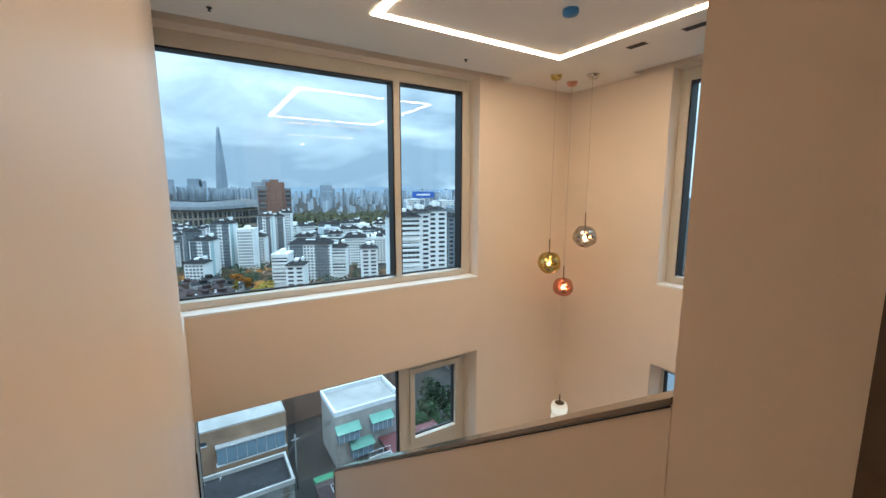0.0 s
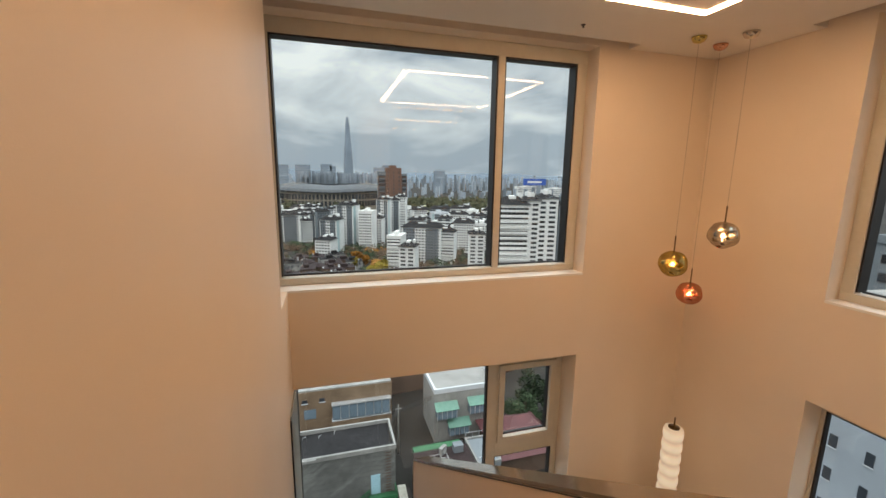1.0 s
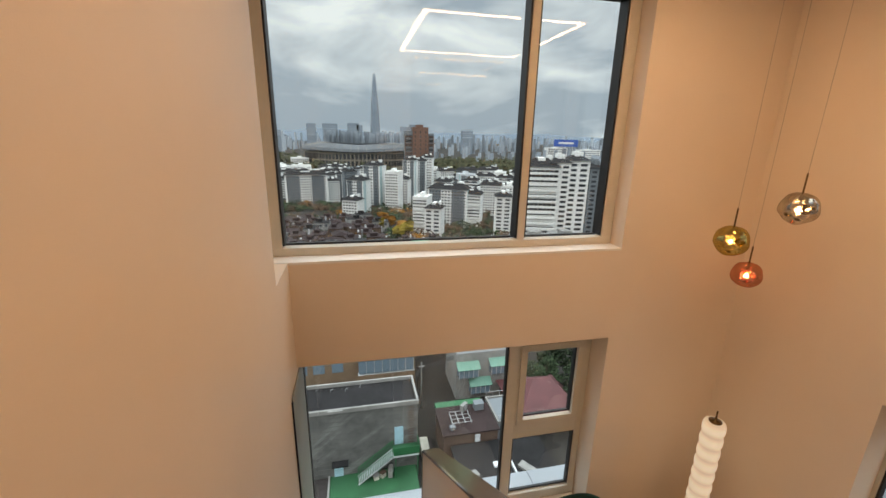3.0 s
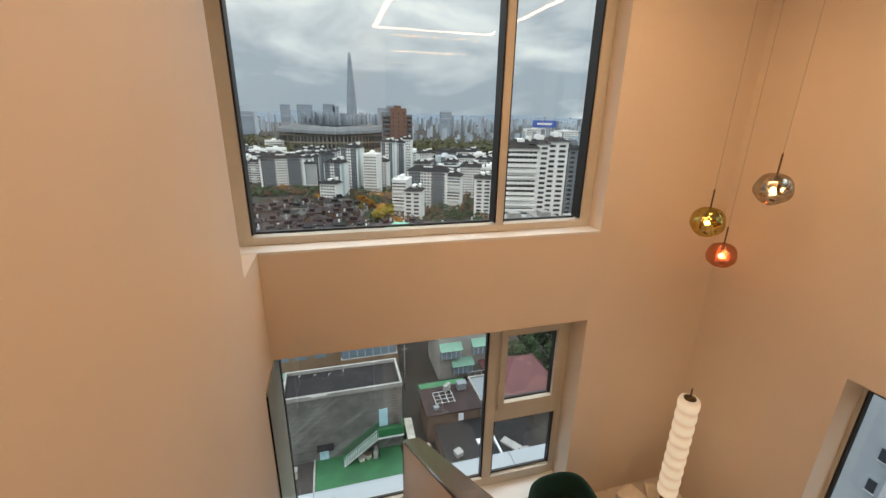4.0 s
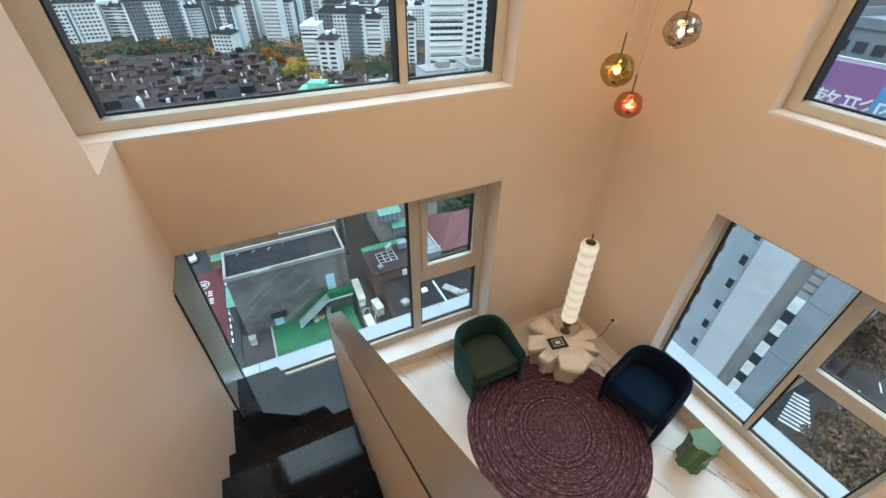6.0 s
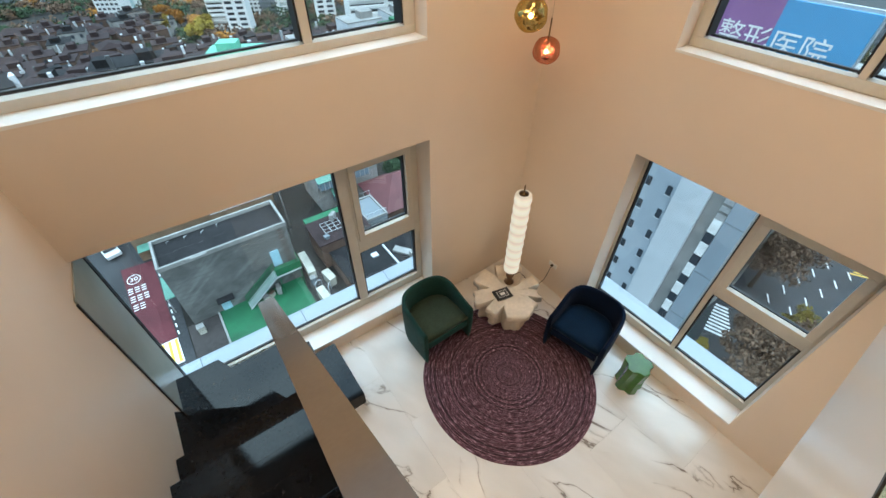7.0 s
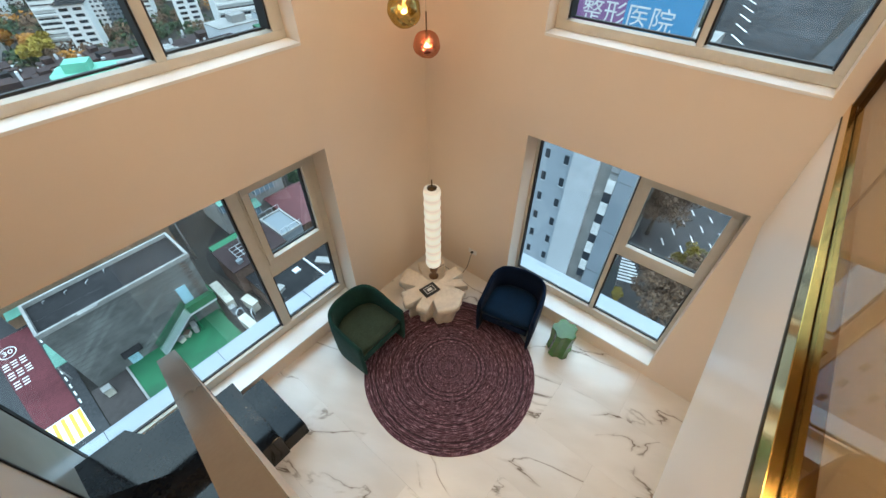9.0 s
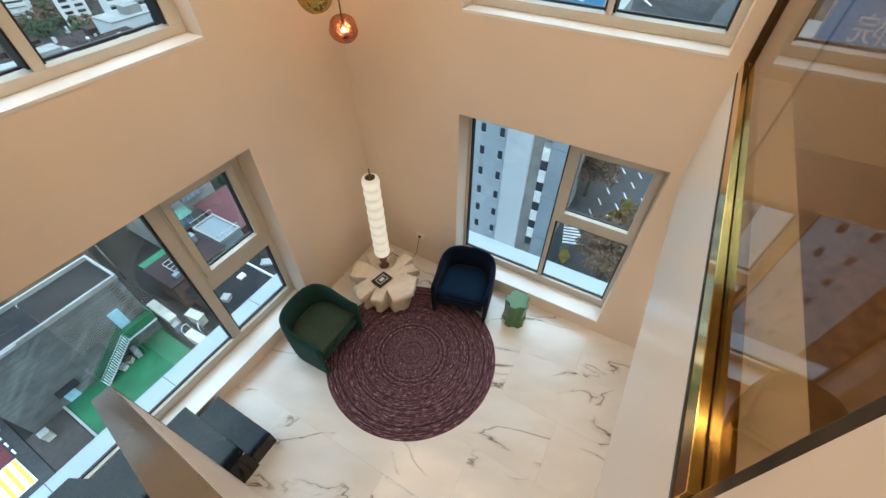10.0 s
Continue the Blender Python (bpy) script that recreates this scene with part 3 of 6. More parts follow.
r_fm.inputs["From Min"].default_value, r_fm.inputs["From Max"].default_value = 0.36, 0.66
r_fm.inputs["To Min"].default_value, r_fm.inputs["To Max"].default_value = 0.58, 1.50
r_mix2.blend_type, r_mix2.inputs[0].default_value = "MULTIPLY", 1.0
rl.new(r_co.outputs["Object"], r_fleck.inputs["Vector"])
rl.new(r_fleck.outputs["Fac"], r_fm.inputs["Value"])
rl.new(r_mix.outputs["Color"], r_mix2.inputs[1])
rl.new(r_fm.outputs["Result"], r_mix2.inputs[2])
rl.new(r_mix2.outputs["Color"], rb.inputs["Base Color"])

bm = bmesh.new()
RUG, RINGS, SIDES = 0.918, 46, 120
prev = None
for i in range(RINGS):
    for f, z in ((0.04, 0.006), (0.3, 0.0125), (0.7, 0.0125), (0.96, 0.006)):
        r = (i + f) * RUG / RINGS
        wob = [1 + 0.006 * noise.noise(Vector((3 * math.cos(2 * math.pi * a / SIDES), 3 * math.sin(2 * math.pi * a / SIDES), i * 0.15))) for a in range(SIDES)]
        ring_v = [bm.verts.new((r * wob[a] * math.cos(2 * math.pi * a / SIDES), r * wob[a] * math.sin(2 * math.pi * a / SIDES), z)) for a in range(SIDES)]
        if prev:
            for a in range(SIDES):
                bm.faces.new((prev[a], prev[(a + 1) % SIDES], ring_v[(a + 1) % SIDES], ring_v[a]))
        prev = ring_v
edge = [bm.verts.new((v.co.x * 1.004, v.co.y * 1.004, 0.0)) for v in prev]
for a in range(SIDES):
    bm.faces.new((prev[a], prev[(a + 1) % SIDES], edge[(a + 1) % SIDES], edge[a]))
rug = part("rug", bm, rug_mat, None, "", True)
rug.location = (2.755, 2.95, FZ + 0.001)
tagged(rug, "round maroon braided yarn rug on the marble floor", "rug")

# ---------------------------------------------------------------- side table of pale cast petals
TABLE_MAT = material("pale_cast_stone", (0.76, 0.69, 0.59), 0.6, grain=0.06, grain_scale=26, stain=0.12, stain_scale=5, bump=0.2, bump_scale=30)
table = empty("side_table", pose(3.325, 3.635, FZ + 0.002))
bm = bmesh.new()
sides_n = 240


def petal(a, seed):
    """Outline of broad blunt petals with narrow notches between them."""
    wave = 0.5 + 0.5 * math.cos(7 * a + 1.4 * math.sin(2 * a + 0.6) + 1.0 * math.sin(3 * a + 2.0 + seed))
    broad = min(1.0, wave * 3.0) ** 0.8
    reach = 0.412 + 0.035 * math.sin(a - 0.6) + 0.07 * noise.noise(Vector((2.4 * math.cos(a), 2.4 * math.sin(a), 0.3)))
    return 0.235 + (reach - 0.235) * broad + 0.012 * noise.noise(Vector((9 * math.cos(a), 9 * math.sin(a), seed)))


rows = []
# rippled skirt, the overhanging petal plate, then its flat top towards the middle
for z, share in ((0.0, 0.80), (0.06, 0.83), (0.13, 0.81), (0.20, 0.84), (0.245, 0.86), (0.262, 0.97), (0.285, 1.0), (0.335, 1.0), (0.350, 0.975), (0.353, 0.93), (0.353, 0.80), (0.350, 0.6), (0.347, 0.4), (0.347, 0.2), (0.347, 0.05)):
    row = []
    for i in range(sides_n):
        a = 2 * math.pi * i / sides_n
        r = petal(a, 0.0) if share > 0.865 or z > 0.3 else 0.5 * petal(a, 0.0) + 0.5 * petal(a + 0.1, 0.7) + 0.02 * noise.noise(Vector((5 * math.cos(a), 5 * math.sin(a), z * 8)))
        px, py = r * share * math.cos(a), r * share * math.sin(a)
        seat = max(0.0, min(1.0, 1.9 - math.hypot(px - 0.165, py - 0.165) / 0.085)) if z > 0.3 else 0.0
        lift = 0.008 * noise.noise(Vector((8 * px, 8 * py, 3.0))) if z > 0.34 else 0.0
        row.append(bm.verts.new((px, py, z + lift - (z - 0.25) * seat)))
    rows.append(row)
for a, b in zip(rows, rows[1:]):
    for i in range(sides_n):
        bm.faces.new((a[i], a[(i + 1) % sides_n], b[(i + 1) % sides_n], b[i]))
bm.faces.new(rows[0][::-1])
bm.faces.new(rows[-1])
part("body", bm, TABLE_MAT, table, "", True)
tagged(table, "pale cast stone side table with scalloped petal edge", "side table")

# ---------------------------------------------------------------- table lamp
SHADE = bpy.data.materials.new("glowing_opal_shade")
SHADE.use_nodes = True
sb = SHADE.node_tree.nodes["Principled BSDF"]
sb.inputs["Base Color"].default_value = (0.50, 0.46, 0.39, 1)
sb.inputs["Roughness"].default_value = 0.4
sb.inputs["Emission Color"].default_value = (1.0, 0.90, 0.73, 1)
s_n, s_l = SHADE.node_tree.nodes, SHADE.node_tree.links
s_co, s_sep = s_n.new("ShaderNodeTexCoord"), s_n.new("ShaderNodeSeparateXYZ")
s_l.new(s_co.outputs["Object"], s_sep.inputs[0])
chain = s_sep.outputs["Z"]
for op, value in (("SUBTRACT", 0.125), ("MULTIPLY", 9 / 1.11), ("FRACT", None), ("MULTIPLY", math.pi), ("SINE", None), ("MULTIPLY", 0.24), ("ADD", 0.38)):
    node = s_n.new("ShaderNodeMath")
    node.operation = op
    if value is not None:
        node.inputs[1].default_value = value
    s_l.new(chain, node.inputs[0])
    chain = node.outputs[0]
s_l.new(chain, sb.inputs["Emission Strength"])
lamp = empty("table_lamp", pose(3.49, 3.80, FZ + 0.345))
bm = bmesh.new()
add_lathe(bm, [(0.056, -0.098), (0.060, -0.085), (0.036, -0.06), (0.026, -0.03), (0.046, 0.02), (0.050, 0.05), (0.028, 0.085), (0.032, 0.11), (0.066, 0.128), (0.07, 0.14)], 28)
part("base", bm, material("turned_dark_wood", (0.16, 0.085, 0.045), 0.4, grain=0.3, grain_scale=30, stain=0.2), lamp, "turned dark wooden base", True)
bm = bmesh.new()
prof = []
SEG, H0, H1 = 9, 0.125, 1.235
for s in range(SEG):
    za, zb = H0 + (H1 - H0) * s / SEG, H0 + (H1 - H0) * (s + 1) / SEG
    for q in range(7):
        f = q / 6
        prof.append((0.081 + 0.010 * math.sin(math.pi * f) ** 0.7, za + (zb - za) * (0.03 + 0.94 * f)))
add_lathe(bm, prof, 40)
part("shade", bm, SHADE, lamp, "ribbed glowing opal shade", True)
bm = bmesh.new()
add_lathe(bm, [(0.050, 1.234), (0.052, 1.243), (0.008, 1.25), (0.006, 1.34), (0.004, 1.342)], 28)
part("finial", bm, BRONZE, lamp, "bronze top plate with rod", True)
bm = bmesh.new()
add_tube(bm, [(0.06, -0.01, 0.006), (0.14, -0.03, 0.02), (0.24, -0.10, -0.14), (0.36, -0.16, -0.25), (0.44, -0.19, -0.16), (0.49, -0.20, 0.02), (0.515, -0.20, 0.06)], 0.004, 6)
part("cord", bm, DARK, lamp, "thin black power cord")
tagged(lamp, "tall ribbed glowing table lamp on the side table", "table lamp")

sock = empty("wall_socket", pose(XB, 3.60, FZ + 0.405))
boxes("plate", SILL, sock, (-0.010, -0.001, -0.06, 0.06, -0.035, 0.035), bevel=0.002)
bm = bmesh.new()
add_tube(bm, [(-0.011, 0.0, 0.0), (-0.028, 0.0, 0.0), (-0.034, 0.0, -0.004)], 0.017, 14)
part("plug", bm, DARK, sock, "black power plug")
tagged(sock, "white double wall socket with black plug", "wall socket")

book = empty("booklet", pose(3.215, 3.625, FZ + 0.368, 0, 0, 78))
boxes("cover", material("black_card", (0.012, 0.012, 0.013), 0.35, stain=0.15), book, (-0.075, 0.075, -0.10, 0.10, 0.0, 0.012), bevel=0.001)
white_ink = material("white_ink", (0.75, 0.74, 0.72), 0.5, stain=0.03)
boxes("printed_frame", white_ink, book, (-0.045, 0.045, -0.062, -0.056, 0.012, 0.0132), (-0.045, 0.045, 0.056, 0.062, 0.012, 0.0132), (-0.045, -0.039, -0.056, 0.056, 0.012, 0.0132), (0.039, 0.045, -0.056, 0.056, 0.012, 0.0132), (-0.02, 0.02, -0.03, 0.03, 0.012, 0.0132))
tagged(book, "small black booklet with white printed frame", "booklet")

# ---------------------------------------------------------------- green star stool
STOOL = material("green_lacquer", (0.047, 0.150, 0.023), 0.2, grain=0.08, grain_scale=20, stain=0.12, stain_scale=6)
stool = empty("stool", pose(3.715, 2.145, FZ + 0.002, 0, 0, 20))
bm = bmesh.new()
rows = []
for z, f, tw in ((0.0, 0.98, 0.0), (0.012, 1.0, 0.0), (0.19, 0.90, 0.12), (0.37, 1.0, 0.24), (0.385, 0.985, 0.25), (0.388, 0.95, 0.25)):
    row = []
    for i in range(10):
        a = 2 * math.pi * i / 10 + tw
        r = (0.138 if i % 2 == 0 else 0.108) * f
        for w in (-0.21, 0.21) if i % 2 == 0 else (0.0,):
            row.append(bm.verts.new((r * math.cos(a + w), r * math.sin(a + w), z)))
    rows.append(row)
for a, b in zip(rows, rows[1:]):
    for i in range(len(a)):
        bm.faces.new((a[i], a[(i + 1) % len(a)], b[(i + 1) % len(a)], b[i]))
bm.faces.new(rows[0][::-1])
bm.faces.new(rows[-1])
part("body", bm, STOOL, stool)
tagged(stool, "green lacquered star-shaped stool beside the window", "stool")

# ---------------------------------------------------------------- outside: ground and roads
rnd = random.Random(7)


def ground_z(x, y):
    f = min(1.0, max(0.0, (y - 95) / 140))
    return -34.0 - 28.0 * f * f * (3 - 2 * f)


ASPHALT = material("asphalt", (0.042, 0.042, 0.044), 0.85, grain=0.2, grain_scale=3, stain=0.25, stain_scale=0.15)
PAVING = material("grey_paving", (0.048, 0.041, 0.039), 0.85, grain=0.15, grain_scale=2, stain=0.25, stain_scale=0.2)
REDROAD = material("dark_red_road_paint", (0.095, 0.026, 0.031), 0.8, grain=0.15, grain_scale=4, stain=0.2, stain_scale=0.4)
ROADWHITE = material("white_road_paint", (0.70, 0.70, 0.69), 0.7, stain=0.15, stain_scale=1.0)
ROADYELLOW = material("yellow_road_paint", (0.62, 0.38, 0.05), 0.7, stain=0.15, stain_scale=1.0)
CONCRETE = material("grey_render", (0.25, 0.245, 0.235), 0.85, grain=0.12, grain_scale=1.5, stain=0.22, stain_scale=0.25)
LIGHTWALL = material("pale_render", (0.50, 0.525, 0.55), 0.8, grain=0.05, grain_scale=1.0, stain=0.10, stain_scale=0.1)
WHITEWALL = material("white_apartment_paint", (0.68, 0.68, 0.665), 0.8, stain=0.10, stain_scale=0.06)
GREYWALL = material("grey_apartment_paint", (0.16, 0.18, 0.195), 0.8, stain=0.12, stain_scale=0.06)
BLUEWALL = material("pale_blue_green_paint", (0.36, 0.47, 0.48), 0.8, stain=0.10, stain_scale=0.06)
YELLOWWALL = material("cream_apartment_paint", (0.60, 0.58, 0.40), 0.8, stain=0.10, stain_scale=0.06)
BRICK = material("brown_brick", (0.115, 0.075, 0.058), 0.85, grain=0.25, grain_scale=6, stain=0.2, stain_scale=0.5)
REDBRICK = material("red_brown_cladding", (0.150, 0.075, 0.052), 0.7, stain=0.15, stain_scale=0.05)
ROOFDARK = material("dark_roof_felt", (0.019, 0.018, 0.019), 0.95, grain=0.2, grain_scale=2, stain=0.3, stain_scale=0.3)
ROOFPURPLE = material("purple_brown_roof", (0.036, 0.024, 0.024), 0.9, grain=0.2, grain_scale=3, stain=0.25, stain_scale=0.4)
ROOFRED = material("red_tiled_roof", (0.105, 0.032, 0.034), 0.7, grain=0.15, grain_scale=5, stain=0.15, stain_scale=0.5)
ROOFWHITE = material("white_roof_coating", (0.55, 0.58, 0.61), 0.7, stain=0.12, stain_scale=0.4)
GREENFLOOR = material("green_roof_coating", (0.016, 0.10, 0.042), 0.6, grain=0.1, grain_scale=3, stain=0.25, stain_scale=0.4)
GREENRAIL = material("green_painted_steel", (0.008, 0.105, 0.040), 0.5, stain=0.15, stain_scale=2)
AWNING = material("mint_awning_sheet", (0.10, 0.24, 0.185), 0.5, stain=0.15, stain_scale=2)
BLUEDOOR = material("pale_blue_door", (0.30, 0.50, 0.58), 0.5, stain=0.1, stain_scale=2)
WINDARK = material("dark_window_glass", (0.022, 0.027, 0.034), 0.35, island=0.7)
WINBLUE = material("blue_window_glass", (0.12, 0.17, 0.21), 0.12, island=0.3)
STEEL = material("light_steel", (0.55, 0.56, 0.57), 0.4, 0.6, stain=0.1, stain_scale=3)
# Distance haze is mixed into the pale colour of the far buildings.
HAZE = material("hazed_distant_concrete", (0.29, 0.33, 0.37), 0.9, stain=0.12, stain_scale=0.01, island=0.42)
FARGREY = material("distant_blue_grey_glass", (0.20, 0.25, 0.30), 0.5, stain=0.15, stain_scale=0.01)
LEDGEMAT = material("white_outer_ledge", (0.35, 0.395, 0.44), 0.6, stain=0.05, stain_scale=2)

xs = [-3500, -1200, -500, -250, -120, -60, -30, 0, 30, 60, 120, 250, 500, 1200, 3500]
ys = [-600, -100, 0, 40, 70, 95, 110, 130, 150, 170, 190, 210, 235, 300, 450, 800, 1500, 4600]
verts = [(x, y, ground_z(x, y) - 0.05) for y in ys for x in xs]
nx = len(xs)
quads = [(j * nx + i, j * nx + i + 1, (j + 1) * nx + i + 1, (j + 1) * nx + i) for j in range(len(ys) - 1) for i in range(nx - 1)]
gm = bpy.data.meshes.new("ground")
gm.from_pydata(verts, [], quads)
gm.materials.append(material("city_ground", (0.030, 0.027, 0.024), 0.9, grain=0.3, grain_scale=0.3, stain=0.35, stain_scale=0.02))
structure(new("ground", gm), "grey city ground between the buildings", "ground")


def flat(name, mat, outline, z, label, category, thick=0.04):
    bm = bmesh.new()
    add_prism(bm, outline, z - thick, z)
    return structure(part(name, bm, mat), label, category)


flat("road_lane", ASPHALT, [(-16.5, 20), (-7.0, 20), (-7.0, 62), (-16.5, 62)], -33.97, "asphalt lane between low buildings", "road")
flat("road_red", REDROAD, [(-11.3, 39.5), (-8.1, 39.5), (-8.6, 54.5), (-12.2, 54.8)], -33.93, "dark red painted school zone road", "road")
flat("road_hump", ROADWHITE, [(-11.2, 35.8), (-8.0, 35.8), (-8.1, 39.4), (-11.2, 39.4)], -33.90, "white road hump with yellow stripes", "road")
for k in range(5):
    flat("road_stripe", ROADYELLOW, [(-11.1 + 0.66 * k, 35.9), (-10.8 + 0.66 * k, 35.9), (-10.8 + 0.66 * k, 39.3), (-11.1 + 0.66 * k, 39.3)], -33.88, "yellow painted stripe on the road hump", "road marking")


def text_mesh(name, body, size, mat, m, parent=None, depth=0.01):
    cu = bpy.data.curves.new(name, "FONT")
    cu.body, cu.size, cu.extrude, cu.align_x, cu.align_y = body, size, depth, "CENTER", "CENTER"
    tmp = bpy.data.objects.new(name, cu)
    scene.collection.objects.link(tmp)
    me = bpy.data.meshes.new_from_object(tmp.evaluated_get(bpy.context.evaluated_depsgraph_get()))
    bpy.data.objects.remove(tmp)
    me.materials.append(mat)
    ob = new(name, me)
    ob.parent, ob.matrix_world = parent, m
    return ob


structure(text_mesh("road_lettering", "30", 0.95, ROADWHITE, pose(-10.97, 52.0, -33.90, 0, 0, 0)), "white number thirty painted on red road", "road marking")
bm = bmesh.new()
for i in range(40):
    a, b = 2 * math.pi * i / 40, 2 * math.pi * (i + 1) / 40
    q = [bm.verts.new((-10.97 + 0.78 * math.cos(a) * r, 52.0 + 0.9 * math.sin(a) * r, -33.90)) for r in (1.0,)]
    q += [bm.verts.new((-10.97 + 0.78 * math.cos(b), 52.0 + 0.9 * math.sin(b), -33.90)), bm.verts.new((-10.97 + 0.68 * math.cos(b), 52.0 + 0.79 * math.sin(b), -33.90)), bm.verts.new((-10.97 + 0.68 * math.cos(a), 52.0 + 0.79 * math.sin(a), -33.90))]
    bm.faces.new(q)
structure(part("road_ring", bm, ROADWHITE), "white painted ring round the road number", "road marking")
for row in range(3):
    for col in range(3 if row < 2 else 2):
        cx, cy = -11.55 + 0.72 * col + 0.12 * row, 49.9 - 1.6 * row
        bm = bmesh.new()
        for a, b, c, d in ((-0.26, 0.26, 0.36, 0.50), (-0.26, 0.26, -0.06, 0.08), (-0.26, 0.26, -0.50, -0.36)):
            add_box(bm, cx + a, cx + b, cy + c, cy + d, -33.925, -33.90)
        structure(part("road_bars", bm, ROADWHITE), "white painted bars on the red road", "road marking")

for k in range(12):
    dx, dy = -7.95 - 0.035 * k, 39.8 + 1.22 * k
    flat("edge_dash", ROADWHITE, [(dx, dy), (dx + 0.14, dy), (dx + 0.11, dy + 0.65), (dx - 0.03, dy + 0.65)], -33.915, "short white dash along the red road", "road marking")
flat("pavement_yard", PAVING, [(-6.9, 24), (20, 24), (20, 27), (9.0, 27), (9.0, 44.0), (6.9, 44.0), (6.9, 33.7), (-3.7, 33.7), (-3.7, 40.3), (-6.9, 40.3)], -33.95, "grey paved yard between low buildings", "pavement")

# white outer ledges below the lower windows
structure(boxes("outer_ledge", LEDGEMAT, None, (-0.6, 5.0, YA + T + 0.001, 4.92, -0.1, 0.25), (XB + T + 0.001, 4.62, 0.5, YA + T, -0.1, 0.249)), "white outer ledge under the lower windows", "ledge")
for k in range(5):
    boxes("ledge_joint", DARK, bpy.data.objects["outer_ledge"], (0.12 + 1.1 * k, 0.126 + 1.1 * k, YA + T + 0.003, 4.918, 0.2502, 0.2512))


# ---------------------------------------------------------------- buildings
def face_windows(bm, w, d, z0, z1, floors, cols, side_cols, ww=0.6, wh=0.5):
    """Window boxes on the front (-y), and on both flanks."""
    fh = (z1 - z0) / floors
    for f in range(floors):
        za = z0 + fh * (f + 0.28)
        zb = za + fh * wh
        for c in range(cols):
            u = -w / 2 + w * (c + 0.5) / cols
            h = w / cols * ww / 2
            add_quad_box(bm, u - h, u + h, -d / 2 - 0.09, -d / 2 + 0.05, za, zb)
        for c in range(side_cols):
            v = -d / 2 + d * (c + 0.5) / side_cols
            h = d / side_cols * ww / 6.0
            for s in (-1, 1):
                add_quad_box(bm, s * (w / 2) - 0.09, s * (w / 2) + 0.09, v - h, v + h, za, zb)


def add_quad_box(bm, x0, x1, y0, y1, z0, z1):
    v = [bm.verts.new(c) for c in ((x0, y0, z0), (x1, y0, z0), (x1, y1, z0), (x0, y1, z0), (x0, y0, z1), (x1, y0, z1), (x1, y1, z1), (x0, y1, z1))]
    for f in ((0, 1, 5, 4), (1, 2, 6, 5), (2, 3, 7, 6), (3, 0, 4, 7), (4, 5, 6, 7), (3, 2, 1, 0)):
        bm.faces.new([v[i] for i in f])


def apartment(x, y, w, d, top, rot, floors, cols, wall=WHITEWALL, hip=True, stripe=None, side=2, base=None, label="white apartment block with dark hipped roof", bands=False):
    base = ground_z(x, y) if base is None else base
    b = empty("apartment_building", pose(x, y, 0, 0, 0, rot))
    bm = bmesh.new()
    add_quad_box(bm, -w / 2, w / 2, -d / 2, d / 2, base, top)
    add_quad_box(bm, -w * 0.12, w * 0.10, -d * 0.2, d * 0.3, top, top + 3.2)
    if hip:
        add_quad_box(bm, w * 0.22, w * 0.34, d * 0.02, d * 0.34, top, top + min(w, d) * 0.26 + 0.9)
    part("wall", bm, wall, b)
    if stripe:
        for sx in (-1, 1):
            bm = bmesh.new()
            add_quad_box(bm, sx * w / 2 - 0.05, sx * w / 2 + 0.05, -d / 2 + 0.3, -d * 0.12, base, top - 0.4)
            part("gable_strip", bm, BLUEWALL, b, "pale blue green gable strip")
        for u in (-0.46, 0.12):
            bm = bmesh.new()
            add_quad_box(bm, w * u, w * (u + 0.30), -d / 2 - 0.06, -d / 2 + 0.02, base, top - 0.5)
            part("facade_stripe", bm, stripe, b, "darker painted facade strip")
    bm = bmesh.new()
    if hip:
        e, h = 0.7, min(w, d) * 0.26
        lo = [bm.verts.new(c) for c in ((-w / 2 - e, -d / 2 - e, top), (w / 2 + e, -d / 2 - e, top), (w / 2 + e, d / 2 + e, top), (-w / 2 - e, d / 2 + e, top))]
        k = max(0.0, w / 2 - d * 0.32)
        hi = [bm.verts.new((-k, 0, top + h)), bm.verts.new((k + 0.01, 0, top + h))]
        for f in ((lo[0], lo[1], hi[1], hi[0]), (lo[2], lo[3], hi[0], hi[1]), (lo[1], lo[2], hi[1]), (lo[3], lo[0], hi[0]), lo[::-1]):
            bm.faces.new(f)
    else:
        add_quad_box(bm, -w / 2 - 0.2, w / 2 + 0.2, -d / 2 - 0.2, -d / 2 + 0.2, top, top + 1.1)
        add_quad_box(bm, -w / 2 - 0.2, w / 2 + 0.2, d / 2 - 0.2, d / 2 + 0.2, top, top + 1.1)
        add_quad_box(bm, -w / 2 - 0.2, -w / 2 + 0.2, -d / 2 + 0.2, d / 2 - 0.2, top, top + 1.1)
        add_quad_box(bm, w / 2 - 0.2, w / 2 + 0.2, -d / 2 + 0.2, d / 2 - 0.2, top, top + 1.1)
    part("roof", bm, ROOFDARK if hip else wall, b)
    bm = bmesh.new()
    face_windows(bm, w * 0.94, d, base + 1.5, top - 0.8, int(floors * 1.15) + 1, int(cols * 1.4), side, 0.92 if bands else 0.64, 0.48)
    tagged(part("windows", bm, WINDARK, b), "rows of dark windows", kind="stuff")
    if bands:
        bm = bmesh.new()
        fh = (top - 0.8 - base - 1.5) / floors
        for f in range(floors):
            za = base + 1.5 + fh * (f + 0.04)
            add_quad_box(bm, -w * 0.47, w * 0.47, -d / 2 - 0.9, -d / 2 - 0.1, za, za + fh * 0.36)
        tagged(part("balconies", bm, wall, b), "rows of white balcony fronts", kind="stuff")
    tagged(b, label, "apartment building", "apartment blocks in the city view")
    return b


